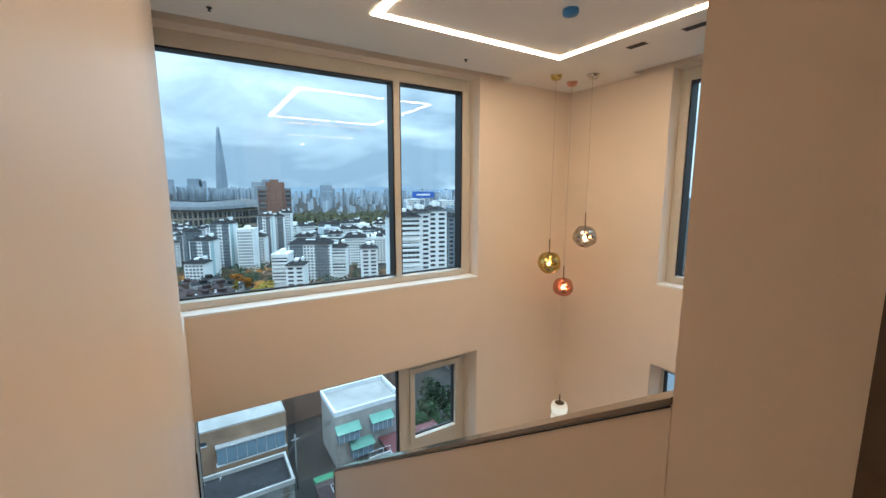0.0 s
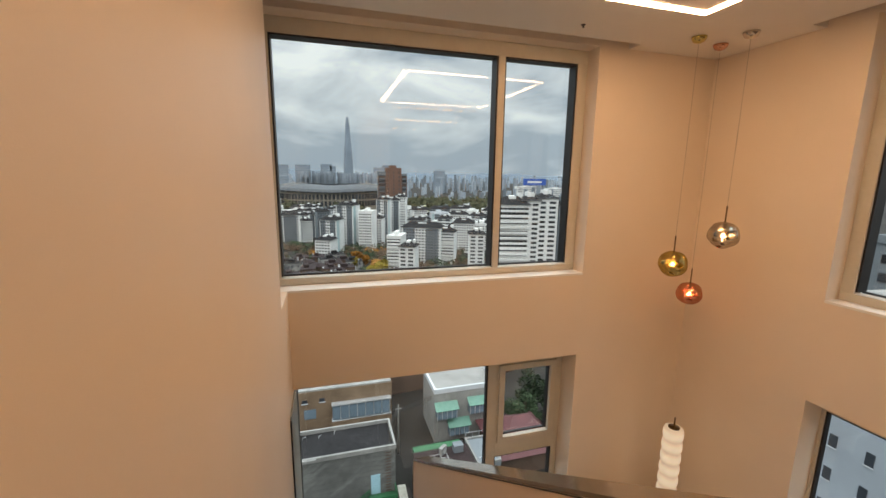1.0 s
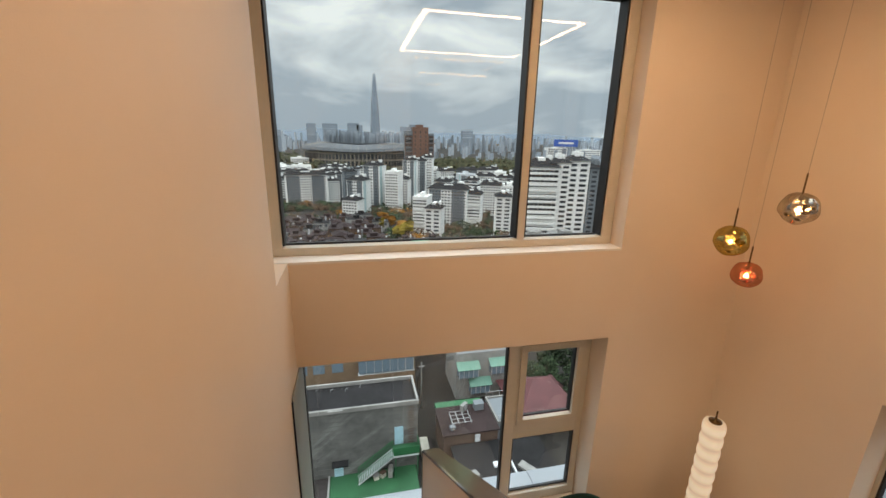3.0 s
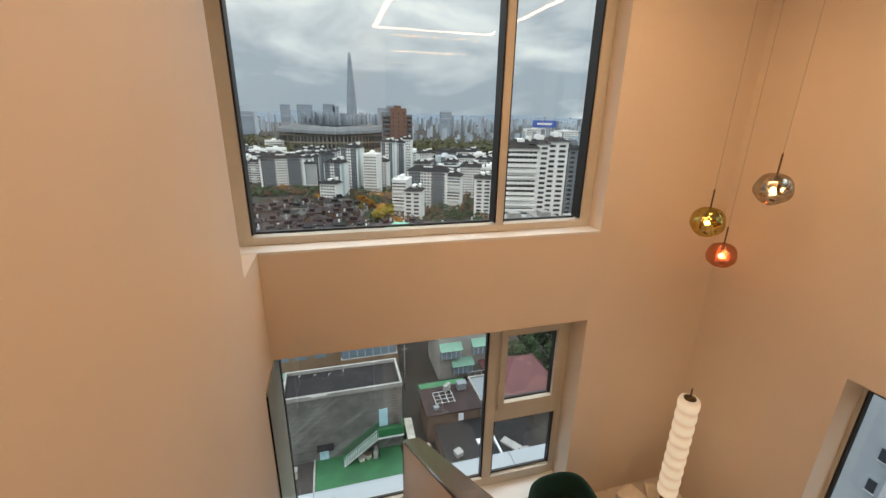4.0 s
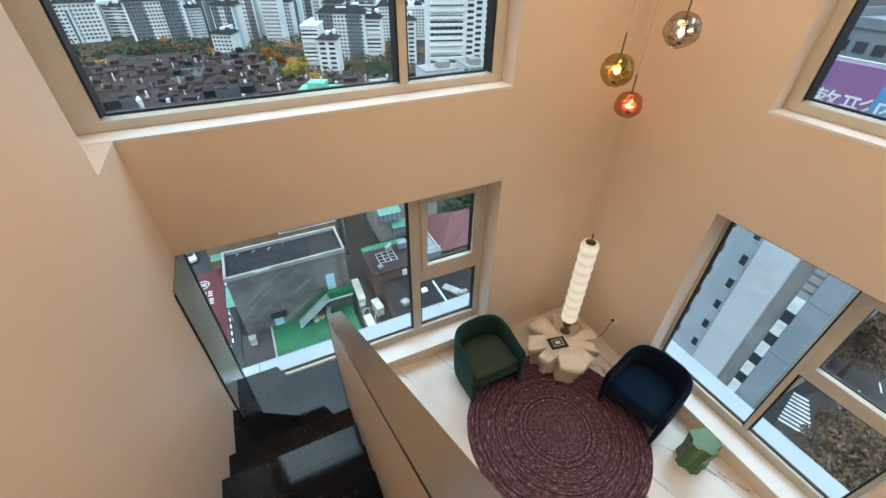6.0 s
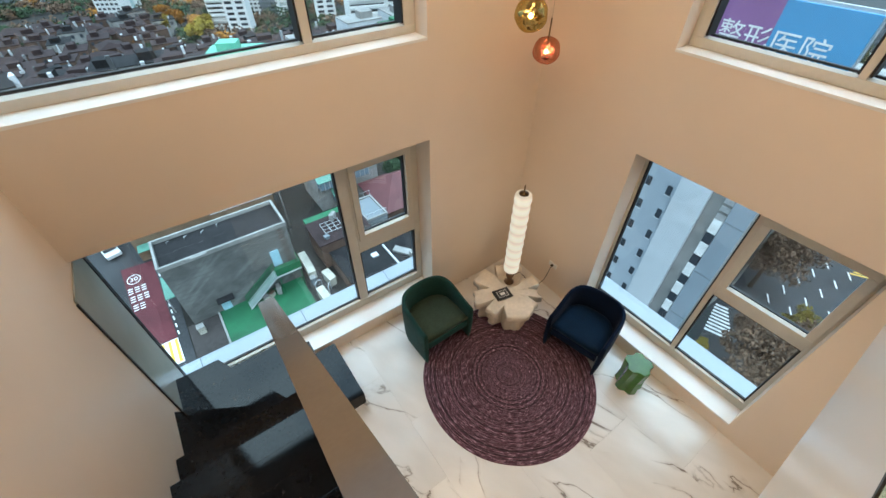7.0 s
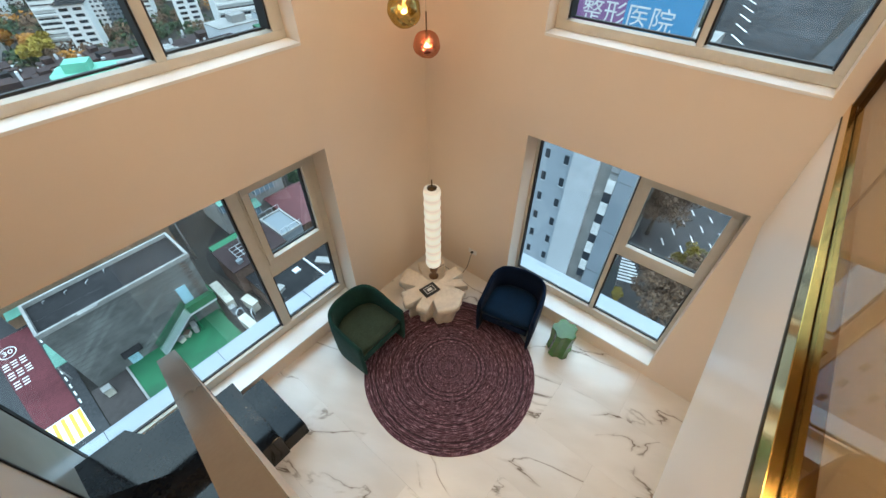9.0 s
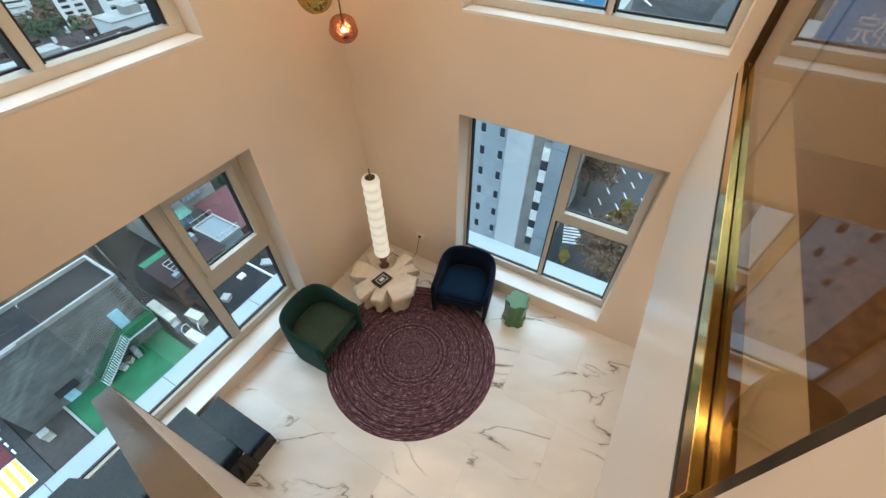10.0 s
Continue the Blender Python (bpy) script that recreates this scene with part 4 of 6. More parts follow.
apartment(-43, 405, 38, 14, -34, 8, 9, 12, stripe=GREYWALL)
apartment(-19, 418, 11, 12, -41, 8, 7, 4)
apartment(0, 326, 13, 12, -46, -28, 5, 4, label="low white apartment block with dark gabled roof")
apartment(5, 350, 15, 14, -33, -28, 9, 5, stripe=GREYWALL)
apartment(20, 376, 16, 15, -23, -28, 12, 5, stripe=GREYWALL)
apartment(36, 362, 12, 14, -28, -25, 11, 5, hip=False)
apartment(-3, 430, 13, 12, -33, 10, 9, 4, wall=GREYWALL, label="grey apartment block with dark hipped roof")
apartment(-27, 525, 26, 14, -36, 5, 7, 8)
apartment(-62, 540, 22, 14, -36, 12, 7, 6, hip=False)
apartment(-78, 665, 26, 16, -34, 10, 7, 6, hip=False)
apartment(-105, 560, 24, 14, -37, 8, 6, 6)
apartment(-95, 430, 26, 14, -36, 6, 7, 7)
apartment(-72, 470, 20, 13, -37, 6, 7, 6)
apartment(68, 428, 17, 13, -22, -12, 12, 6, stripe=GREYWALL)
apartment(57, 408, 12, 13, -20, -24, 12, 4, stripe=GREYWALL)
apartment(82, 455, 14, 13, -20, -20, 12, 5)
apartment(71, 296, 30, 15, -34, -26, 10, 9, stripe=GREYWALL, hip=True)
apartment(48, 281, 10, 16, -38, -24, 9, 3, bands=True, hip=False, label="white apartment block with banded balconies")
apartment(53, 262, 11, 13, -42, -24, 6, 2, label="white apartment gable end with dark roof")
apartment(87, 290, 15, 14, -37, -26, 9, 5, bands=True)
apartment(101, 262, 11, 13, -35, -18, 8, 2)
apartment(117, 334, 18, 15, -36, -22, 9, 6)
apartment(112, 492, 26, 16, -38, -14, 6, 5, wall=YELLOWWALL, hip=True, label="cream apartment block with a dark roof")
apartment(94, 556, 34, 16, -41, 0, 5, 9, hip=False)
apartment(148, 520, 28, 16, -39, -16, 6, 7, wall=GREYWALL, label="grey apartment block with dark hipped roof")
apartment(173, 508, 30, 16, -38, -12, 6, 8)
apartment(43, 384, 20, 14, -36, -20, 8, 6)
apartment(140, 420, 22, 14, -37, -20, 8, 6)
apartment(165, 380, 22, 14, -38, -22, 8, 6, stripe=GREYWALL)
apartment(37, 762, 50, 18, -37, 0, 6, 12, hip=False)
apartment(-51, 812, 42, 16, -38, 4, 6, 10, hip=False)
for k in range(62):
    if k < 30:
        x, y = rnd.uniform(-150, 30), rnd.uniform(430, 560)
    else:
        x, y = rnd.uniform(70, 230), rnd.uniform(340, 540)
    apartment(x, y, rnd.uniform(12, 24), 13, -62 + rnd.uniform(20, 27), rnd.choice((8, -20, -26, 64)), 8, rnd.choice((4, 5, 6)), wall=rnd.choice((WHITEWALL, WHITEWALL, WHITEWALL, LIGHTWALL)), stripe=rnd.choice((None, GREYWALL)), hip=rnd.random() < 0.7, bands=rnd.random() < 0.25)
for x, w, top in ((73.5, 12.6, -6.8), (81.0, 7.6, -5.2), (88.5, 8.6, -4.4)):
    apartment(x, 152, w, 12, top, -16, 17, 5 if w > 9 else 2, bands=w > 9, side=3, base=-46, label="tall white apartment tower with dark gabled roof")
apartment(96, 150, 6, 12, -7.0, -16, 17, 2, wall=GREYWALL, base=-46, label="tall grey apartment tower")
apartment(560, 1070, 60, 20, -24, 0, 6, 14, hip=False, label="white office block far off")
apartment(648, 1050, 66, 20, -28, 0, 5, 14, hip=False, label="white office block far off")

# blue roof sign
sgn = empty("roof_sign", pose(165, 300, 0, 0, 0, -10))
boxes("panel", material("blue_sign_panel", (0.03, 0.10, 0.38), 0.5, stain=0.1, stain_scale=0.3), sgn, (-9.5, 9.5, -0.3, 0.3, -2.6, 2.6))
boxes("lettering_bars", ROADWHITE, sgn, (-6, 6, -0.42, -0.31, -0.7, 0.7))
boxes("post", STEEL, sgn, (-6, -5.5, -0.2, 0.2, -24, -2.6))
boxes("post", STEEL, sgn, (5.5, 6, -0.2, 0.2, -24, -2.6))
tagged(sgn, "blue roof sign with white lettering bars", "sign")
apartment(165, 312, 40, 18, -24, -10, 8, 10, hip=False, label="white office block under the blue sign")

# red brown tower with dark framed sides
tw = empty("office_tower", pose(89.4, 559, -1.29, 0, 0, -4) @ Matrix.Diagonal((1.3, 1.3, 1.3, 1)))
boxes("core", REDBRICK, tw, (-7, 9, -9, 9, -62, 11.5), (-3, 4, -6, 6, 11.5, 14))
boxes("wing", GREYWALL, tw, (-15, -7, -7, 9, -62, 7.5))
boxes("wing", GREYWALL, tw, (9, 15, -7, 9, -62, 5.5))
for sx, a, b in ((-1, -15, -7.2), (1, 9.2, 15)):
    bm = bmesh.new()
    for k in range(14):
        add_quad_box(bm, a + 0.4, b - 0.4, -7.5, -6.9, -56 + 4.4 * k, -53.6 + 4.4 * k)
    tagged(part("windows", bm, WINDARK, tw), "dark window bands", kind="stuff")
    bm = bmesh.new()
    for k in range(7):
        za = -58 + 8.8 * k
        for u0, u1, z0, z1 in ((a + 0.2, b - 0.2, za, za + 0.6), (a + 0.2, b - 0.2, za + 7.2, za + 7.8), (a + 0.2, a + 0.8, za + 0.6, za + 7.2), (b - 0.8, b - 0.2, za + 0.6, za + 7.2)):
            add_quad_box(bm, u0, u1, -8.0, -7.5, z0, z1)
    tagged(part("facade_frames", bm, REDBRICK, tw), "red brown facade frames", kind="stuff")
bm = bmesh.new()
for k in range(16):
    for u in (-4.5, 1.0, 6.5):
        add_quad_box(bm, u - 0.5, u + 0.5, -9.1, -8.9, -56 + 4.1 * k, -54 + 4.1 * k)
tagged(part("windows", bm, WINDARK, tw), "small dark windows", kind="stuff")
tagged(tw, "red brown office tower with dark framed sides", "office tower")

# tall tapering tower
st = empty("skyscraper", pose(168, 3000, 0, 0, 0, 20))
for s in (-1, 1):
    bm = bmesh.new()
    prev = None
    for k in range(15):
        f = k / 14
        half = 24 * (1 - f ** 1.9) + 3.0
        gap = 0.6 + (2.5 if f > 0.8 else 0)
        z = -62 + 462 * f
        ring_v = [bm.verts.new(c) for c in ((s * gap, -half, z), (s * (gap + half), -half * 0.9, z), (s * (gap + half), half * 0.9, z), (s * gap, half, z))]
        if prev:
            for i in range(4):
                bm.faces.new((prev[i], prev[(i + 1) % 4], ring_v[(i + 1) % 4], ring_v[i]))
        prev = ring_v
    bm.faces.new(prev)
    part("blade", bm, FARGREY, st, "tapering glass blade")
tagged(st, "very tall tapering blue grey glass skyscraper", "skyscraper")

# stadium
sd = empty("stadium", pose(10, 690, 0))
RX, RY = 86, 62


def oval(f, a, z):
    return (RX * f * math.cos(a), RY * f * math.sin(a), z)


bm = bmesh.new()
N = 72
rows = [[bm.verts.new(oval(f, 2 * math.pi * i / N, z)) for i in range(N)] for f, z in ((0.95, -62), (0.95, -24), (0.80, -24))]
for a, b in zip(rows, rows[1:]):
    for i in range(N):
        bm.faces.new((a[i], a[(i + 1) % N], b[(i + 1) % N], b[i]))
part("bowl", bm, material("tan_concrete", (0.30, 0.26, 0.21), 0.8, stain=0.15, stain_scale=0.05), sd, "tan concrete arcade")
bm = bmesh.new()
for i in range(88):
    for z0, z1 in ((-44, -36), (-33.5, -25.5)):
        v = [bm.verts.new(oval(f, 2 * math.pi * (i + g) / 88, z)) for f in (0.935, 0.962) for g, z in ((0.18, z0), (0.82, z0), (0.82, z1), (0.18, z1))]
        for q in ((4, 5, 6, 7), (0, 1, 5, 4), (1, 2, 6, 5), (2, 3, 7, 6), (3, 0, 4, 7)):
            bm.faces.new([v[n] for n in q])
tagged(part("arcade_openings", bm, WINDARK, sd), "rows of dark arcade openings", kind="stuff")
bm = bmesh.new()
rows = [[bm.verts.new(oval(f, 2 * math.pi * i / N, z + 3.0 * abs(math.cos(2 * math.pi * i / N)))) for i in range(N)] for f, z in ((1.02, -23), (0.98, -19), (0.84, -15), (0.62, -13), (0.62, -14.5), (1.0, -24))]
for a, b in zip(rows, rows[1:]):
    for i in range(N):
        bm.faces.new((a[i], a[(i + 1) % N], b[(i + 1) % N], b[i]))
part("roof", bm, material("grey_membrane", (0.06, 0.068, 0.078), 0.6, stain=0.15, stain_scale=0.05), sd, "grey membrane roof ring")
for i in range(44):
    a = 2 * math.pi * i / 44
    bm = bmesh.new()
    lift = 3.0 * abs(math.cos(a))
    add_tube(bm, [oval(1.03, a, -60), oval(1.035, a, -24), oval(0.985, a, -18.6 + lift), oval(0.84, a, -14.6 + lift), oval(0.63, a, -12.6 + lift)], 0.32, 5)
    part("rib", bm, CONCRETE, sd)
tagged(sd, "oval stadium with ribbed grey roof ring", "stadium")

# far skyline, its colours paled by painted haze
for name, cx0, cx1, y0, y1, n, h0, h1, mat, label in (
        ("white", -75, 165, 1150, 1300, 190, -4, 13, HAZE, "dense row of haze-pale apartment towers far off"),
        ("mixed", -900, 1500, 1400, 2400, 420, -40, 12, HAZE, "haze-pale apartment towers spread to the horizon"),
        ("low", 120, 900, 700, 1150, 120, -48, -22, HAZE, "haze-pale mid-rise blocks in the distance")):
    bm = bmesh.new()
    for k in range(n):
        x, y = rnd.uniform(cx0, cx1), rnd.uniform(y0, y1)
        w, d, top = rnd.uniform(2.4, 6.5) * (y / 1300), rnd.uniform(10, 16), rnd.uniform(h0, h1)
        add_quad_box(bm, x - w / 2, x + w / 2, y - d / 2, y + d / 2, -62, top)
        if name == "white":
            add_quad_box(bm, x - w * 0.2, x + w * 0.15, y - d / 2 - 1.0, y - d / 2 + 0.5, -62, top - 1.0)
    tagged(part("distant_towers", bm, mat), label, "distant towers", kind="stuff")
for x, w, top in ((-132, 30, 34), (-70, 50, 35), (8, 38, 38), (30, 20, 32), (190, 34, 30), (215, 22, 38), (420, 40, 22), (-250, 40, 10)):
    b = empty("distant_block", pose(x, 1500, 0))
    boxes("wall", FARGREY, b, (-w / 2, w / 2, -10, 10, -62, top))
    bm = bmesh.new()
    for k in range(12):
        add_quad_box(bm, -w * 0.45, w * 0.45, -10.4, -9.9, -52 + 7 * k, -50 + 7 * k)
    tagged(part("windows", bm, HAZE, b), "haze-pale floor bands", kind="stuff")
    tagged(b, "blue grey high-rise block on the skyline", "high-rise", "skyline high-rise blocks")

# hills at the horizon, distance haze put into their blue
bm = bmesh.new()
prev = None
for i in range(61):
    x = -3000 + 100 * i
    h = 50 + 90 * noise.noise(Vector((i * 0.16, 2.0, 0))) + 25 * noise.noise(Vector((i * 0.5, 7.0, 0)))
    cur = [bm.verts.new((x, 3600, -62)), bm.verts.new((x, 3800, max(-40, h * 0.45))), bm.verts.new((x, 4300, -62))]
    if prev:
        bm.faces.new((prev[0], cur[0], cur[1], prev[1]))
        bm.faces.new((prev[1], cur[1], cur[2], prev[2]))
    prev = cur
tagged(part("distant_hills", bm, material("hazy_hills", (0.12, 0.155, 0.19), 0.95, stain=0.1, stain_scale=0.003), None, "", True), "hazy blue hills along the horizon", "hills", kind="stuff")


# ---------------------------------------------------------------- trees
def leaf_material(name, colour):
    return material(name, colour, 0.8, island=0.45, stain=0.25, stain_scale=0.3)


LEAF = [leaf_material("brown_green_leaves", (0.055, 0.055, 0.028)), leaf_material("dark_green_leaves", (0.030, 0.050, 0.024)), leaf_material("orange_leaves", (0.30, 0.13, 0.025)), leaf_material("yellow_leaves", (0.27, 0.20, 0.035)), leaf_material("russet_leaves", (0.10, 0.062, 0.040))]
BARK = material("bark", (0.07, 0.05, 0.035), 0.9, grain=0.3, grain_scale=6, stain=0.2)


def leaf_cloud(centres, size, count, seed):
    r = random.Random(seed)
    vs, fs = [], []
    for (cx, cy, cz, rad) in centres:
        for _ in range(count):
            d = Vector((r.gauss(0, 1), r.gauss(0, 1), r.gauss(0, 1))).normalized() * rad * r.uniform(0.55, 1.05)
            p = Vector((cx, cy, cz)) + Vector((d.x, d.y, d.z * 0.75))
            u = Vector((r.gauss(0, 1), r.gauss(0, 1), r.gauss(0, 0.6))).normalized() * size * r.uniform(0.6, 1.3)
            w = u.orthogonal().normalized() * size * r.uniform(0.4, 0.9)
            k = len(vs)
            vs += [p - u, p + w, p + u, p - w]
            fs.append((k, k + 1, k + 2, k + 3))
    me = bpy.data.meshes.new("crown")
    me.from_pydata(vs, [], fs)
    return me


def make_tree(height, spread, leaf, seed, count=60, lumps=16, size=0.28):
    r = random.Random(seed)
    t = empty("tree")
    bm = bmesh.new()
    add_lathe(bm, [(0.03 * height, 0), (0.022 * height, height * 0.2), (0.016 * height, height * 0.5), (0.004 * height, height * 0.85)], 8)
    centres = []
    for k in range(lumps):
        a, rr, z = r.uniform(0, 6.28), spread * r.uniform(0.15, 0.8), height * r.uniform(0.42, 0.9)
        rr *= 1.2 - abs(z / height - 0.6)
        centres.append((rr * math.cos(a), rr * math.sin(a), z, spread * r.uniform(0.25, 0.42)))
        if k < 8:
            add_tube(bm, [(0, 0, height * 0.3), (rr * 0.5 * math.cos(a), rr * 0.5 * math.sin(a), (height * 0.3 + z) / 2), (rr * math.cos(a), rr * math.sin(a), z)], 0.008 * height, 5)
    part("trunk", bm, BARK, t, "", True)
    me = leaf_cloud(centres, size, count, seed)
    me.materials.append(leaf)
    crown = new("crown", me)
    crown.parent = t
    return t


def place_trees(proto_args, places, label, group):
    first = None
    for (x, y, z, s) in places:
        m = pose(x, y, z, 0, 0, rnd.uniform(0, 360)) @ Matrix.Diagonal((s, s, s, 1))
        if first is None:
            first = make_tree(*proto_args)
            first.matrix_world = m
            tagged(first, label, "tree", group)
            first_scale = s
        else:
            c = copy_thing(first, pose(x, y, z, 0, 0, rnd.uniform(0, 360)))
            c.scale = (s, s, s)


place_trees((9.5, 4.2, LEAF[4], 3, 420, 30, 0.17), [(51.8, 6.4, -34, 1.0), (57, 9.4, -34, 1.0), (37.0, 0.5, -34, 1.0), (34.0, -3.8, -34, 0.95)], "street tree with sparse russet brown leaves", "street trees")
place_trees((6.0, 2.6, LEAF[3], 5, 260, 18, 0.15), [(46.9, 0.1, -34, 0.8), (37.6, 5.2, -34, 0.3)], "small street tree with yellow autumn leaves", "street trees")
place_trees((7.0, 3.2, LEAF[1], 8, 110, 16, 0.25), [(27.5, 50, -34, 0.9), (30, 45.5, -34, 1.0), (31, 54, -34, 1.1)], "dense dark green garden tree", "garden trees")
place_trees((9.0, 4.6, LEAF[2], 11, 60, 16, 0.5), [(30, 262, -60, 0.9), (26, 285, -61, 1.0), (22, 300, -61, 1.0)], "tree with bright orange autumn leaves", "autumn trees")
place_trees((9.0, 4.6, LEAF[3], 12, 60, 16, 0.5), [(33, 258, -60, 1.0), (37, 272, -61, 1.0), (27, 252, -60, 0.9), (18, 280, -61, 1.0)], "tree with yellow autumn leaves", "autumn trees")

woods = []
for k in range(2300):
    if k < 1480:
        x, y = rnd.uniform(-110, 130), rnd.uniform(236, 400)
        keep = noise.noise(Vector((x * 0.03, y * 0.03, 0))) > -0.15
    elif k < 1900:
        x, y = rnd.uniform(-260, 60), rnd.uniform(560, 900)
        keep = True
    else:
        x, y = rnd.uniform(90, 330), rnd.uniform(560, 760)
        keep = True
    if keep:
        rad = rnd.uniform(2.2, 4.0) * (1.0 if y < 400 else 2.6)
        woods.append((x, y, ground_z(x, y) + rad * (0.8 if y < 400 else 2.2), rad))


def autumn(c):
    return noise.noise(Vector((c[0] * 0.06, c[1] * 0.06, 5.0))) + 0.25 * noise.noise(Vector((c[0], c[1], 1.0)))


for name, mat, sel, label in (("near", LEAF[1], lambda c: c[1] < 400 and autumn(c) < 0.0, "dark green tree clumps between apartment blocks"), ("near", LEAF[4], lambda c: c[1] < 400 and 0.0 <= autumn(c) < 0.44, "russet brown tree clumps between apartment blocks"), ("near", LEAF[2], lambda c: c[1] < 400 and autumn(c) >= 0.44, "orange autumn tree clumps between apartment blocks"), ("far", LEAF[0], lambda c: c[1] >= 400, "brown green woods in the distance")):
    chosen = [c for c in woods if sel(c)]
    me = leaf_cloud(chosen, 0.9 if name == "near" else 2.6, 26, 21)
    me.materials.append(mat)
    tagged(new("woods", me), label, "woods", kind="stuff")


# ---------------------------------------------------------------- low houses and cars
def house(w, d, h, wall, roof, flat_roof):
    b = empty("house")
    boxes("wall", wall, b, (-w / 2, w / 2, -d / 2, d / 2, -1.5, h))
    bm = bmesh.new()
    if flat_roof:
        add_quad_box(bm, -w / 2 - 0.1, w / 2 + 0.1, -d / 2 - 0.1, d / 2 + 0.1, h, h + 0.25)
        add_quad_box(bm, -w * 0.3, w * 0.05, -d * 0.1, d * 0.3, h + 0.25, h + 2.2)
    else:
        lo = [bm.verts.new(c) for c in ((-w / 2 - 0.5, -d / 2 - 0.5, h), (w / 2 + 0.5, -d / 2 - 0.5, h), (w / 2 + 0.5, d / 2 + 0.5, h), (-w / 2 - 0.5, d / 2 + 0.5, h))]
        hi = [bm.verts.new((-w * 0.28, 0, h + 2.0)), bm.verts.new((w * 0.28, 0, h + 2.0))]
        for f in ((lo[0], lo[1], hi[1], hi[0]), (lo[2], lo[3], hi[0], hi[1]), (lo[1], lo[2], hi[1]), (lo[3], lo[0], hi[0]), lo[::-1]):
            bm.faces.new(f)
    part("roof", bm, roof, b)
    for k in range(3):
        for s in (0.0, 0.52):
            u = -w * 0.32 + w * 0.32 * k
            boxes("window", WINDARK, b, (u - 0.6, u + 0.6, -d / 2 - 0.05, -d / 2 + 0.05, h * (0.16 + s), h * (0.36 + s)))
    return b


protos = [house(9, 11, 6.5, BRICK, ROOFPURPLE, True), house(11, 9, 7.5, CONCRETE, ROOFDARK, True), house(10, 10, 5.0, BRICK, ROOFPURPLE, False), house(12, 9, 8.5, LIGHTWALL, CONCRETE, True), house(9, 9, 6.0, BRICK, GREENFLOOR, True)]
names = ["brown brick house with purple brown flat roof", "grey rendered house with dark flat roof", "brick house with purple brown hipped roof", "pale rendered house with grey flat roof", "brick house with green coated flat roof"]
spots = []
for j in range(11):
    for i in range(-5, 9):
        x, y = 15.5 * i + rnd.uniform(-2, 2) + (7 if j % 2 else 0), 72 + 15.5 * j + rnd.uniform(-2, 2)
        if (y > 205 and (x > 20 or x < -75)) or (y > 236 and x > 14):
            continue
        spots.append((x, y))
for j in range(8):
    for i in range(-9, 4):
        x, y = 13.0 * i + rnd.uniform(-2, 2) + (6 if j % 2 else 0), 215 + 13.0 * j + rnd.uniform(-2, 2)
        if x < 18 or y < 240:
            spots.append((x, y))
spots = [(x, y) for x, y in spots if math.hypot(x - 21.6, y - 122.7) > 12.5]
mint_house = house(14, 10, 6.2, LIGHTWALL, material("mint_roof_coating", (0.12, 0.36, 0.26), 0.6, grain=0.1, grain_scale=3, stain=0.2, stain_scale=0.4), True)
mint_house.matrix_world = pose(21.6, 122.7, ground_z(21.6, 122.7), 0, 0, -28)
tagged(mint_house, "pale house with mint green coated flat roof", "house")
placed = [False] * 5
for x, y in spots:
    k = rnd.choice((0, 0, 1, 2, 2, 2, 3, 4) if y < 140 else (0, 0, 1, 2, 2, 2, 0))
    m = pose(x, y, ground_z(x, y), 0, 0, rnd.choice((0, 90, 180)) + rnd.uniform(-14, 14))
    if not placed[k]:
        placed[k] = True
        protos[k].matrix_world = m
        tagged(protos[k], names[k], "house", "low houses below the window")
    else:
        copy_thing(protos[k], m)


bm = bmesh.new()
for x, y in spots:
    for k in range(rnd.choice((0, 1, 2, 3))):
        px, py = x + rnd.uniform(-6.5, 6.5), y + rnd.uniform(-6.5, 6.5)
        w, d, h = rnd.uniform(0.3, 1.1), rnd.uniform(0.3, 1.6), rnd.uniform(0.4, 1.2)
        pz = ground_z(x, y) + rnd.choice((5.6, 6.6, 7.6))
        add_quad_box(bm, px - w / 2, px + w / 2, py - d / 2, py + d / 2, pz - 4.0, pz + h)
tagged(part("rooftop_clutter", bm, material("pale_rooftop_metal", (0.40, 0.41, 0.42), 0.5, island=0.85)), "small pale tanks and vents on the low roofs", "rooftop clutter", kind="stuff")


def car(colour, name):
    c = empty("car")
    paint = material("car_paint_%s" % name, colour, 0.3, 0.2, stain=0.05, stain_scale=2)
    boxes("body", paint, c, (-0.9, 0.9, -2.2, 2.2, 0.3, 0.85), bevel=0.12)
    boxes("cabin", WINDARK, c, (-0.75, 0.75, -1.2, 1.1, 0.84, 1.32), bevel=0.15)
    boxes("roof", paint, c, (-0.66, 0.66, -0.85, 0.75, 1.30, 1.40), bevel=0.04)
    for sx in (-0.85, 0.85):
        for sy in (-1.35, 1.35):
            bm = bmesh.new()
            add_tube(bm, [(sx - 0.1, sy, 0.32), (sx + 0.1, sy, 0.32)], 0.32, 12)
            part("wheel", bm, GASKET, c)
    return c


cars = [car((0.72, 0.73, 0.74), "white"), car((0.05, 0.05, 0.055), "black"), car((0.30, 0.31, 0.33), "silver")]
car_names = ["white", "black", "silver grey"]
used = [False] * 3


def park(x, y, rot, k):
    m = pose(x, y, ground_z(x, y) + 0.05, 0, 0, rot)
    if not used[k]:
        used[k] = True
        cars[k].matrix_world = m
        tagged(cars[k], "%s car standing on the asphalt" % car_names[k], "car", "cars in the streets")
    else:
        copy_thing(cars[k], m)


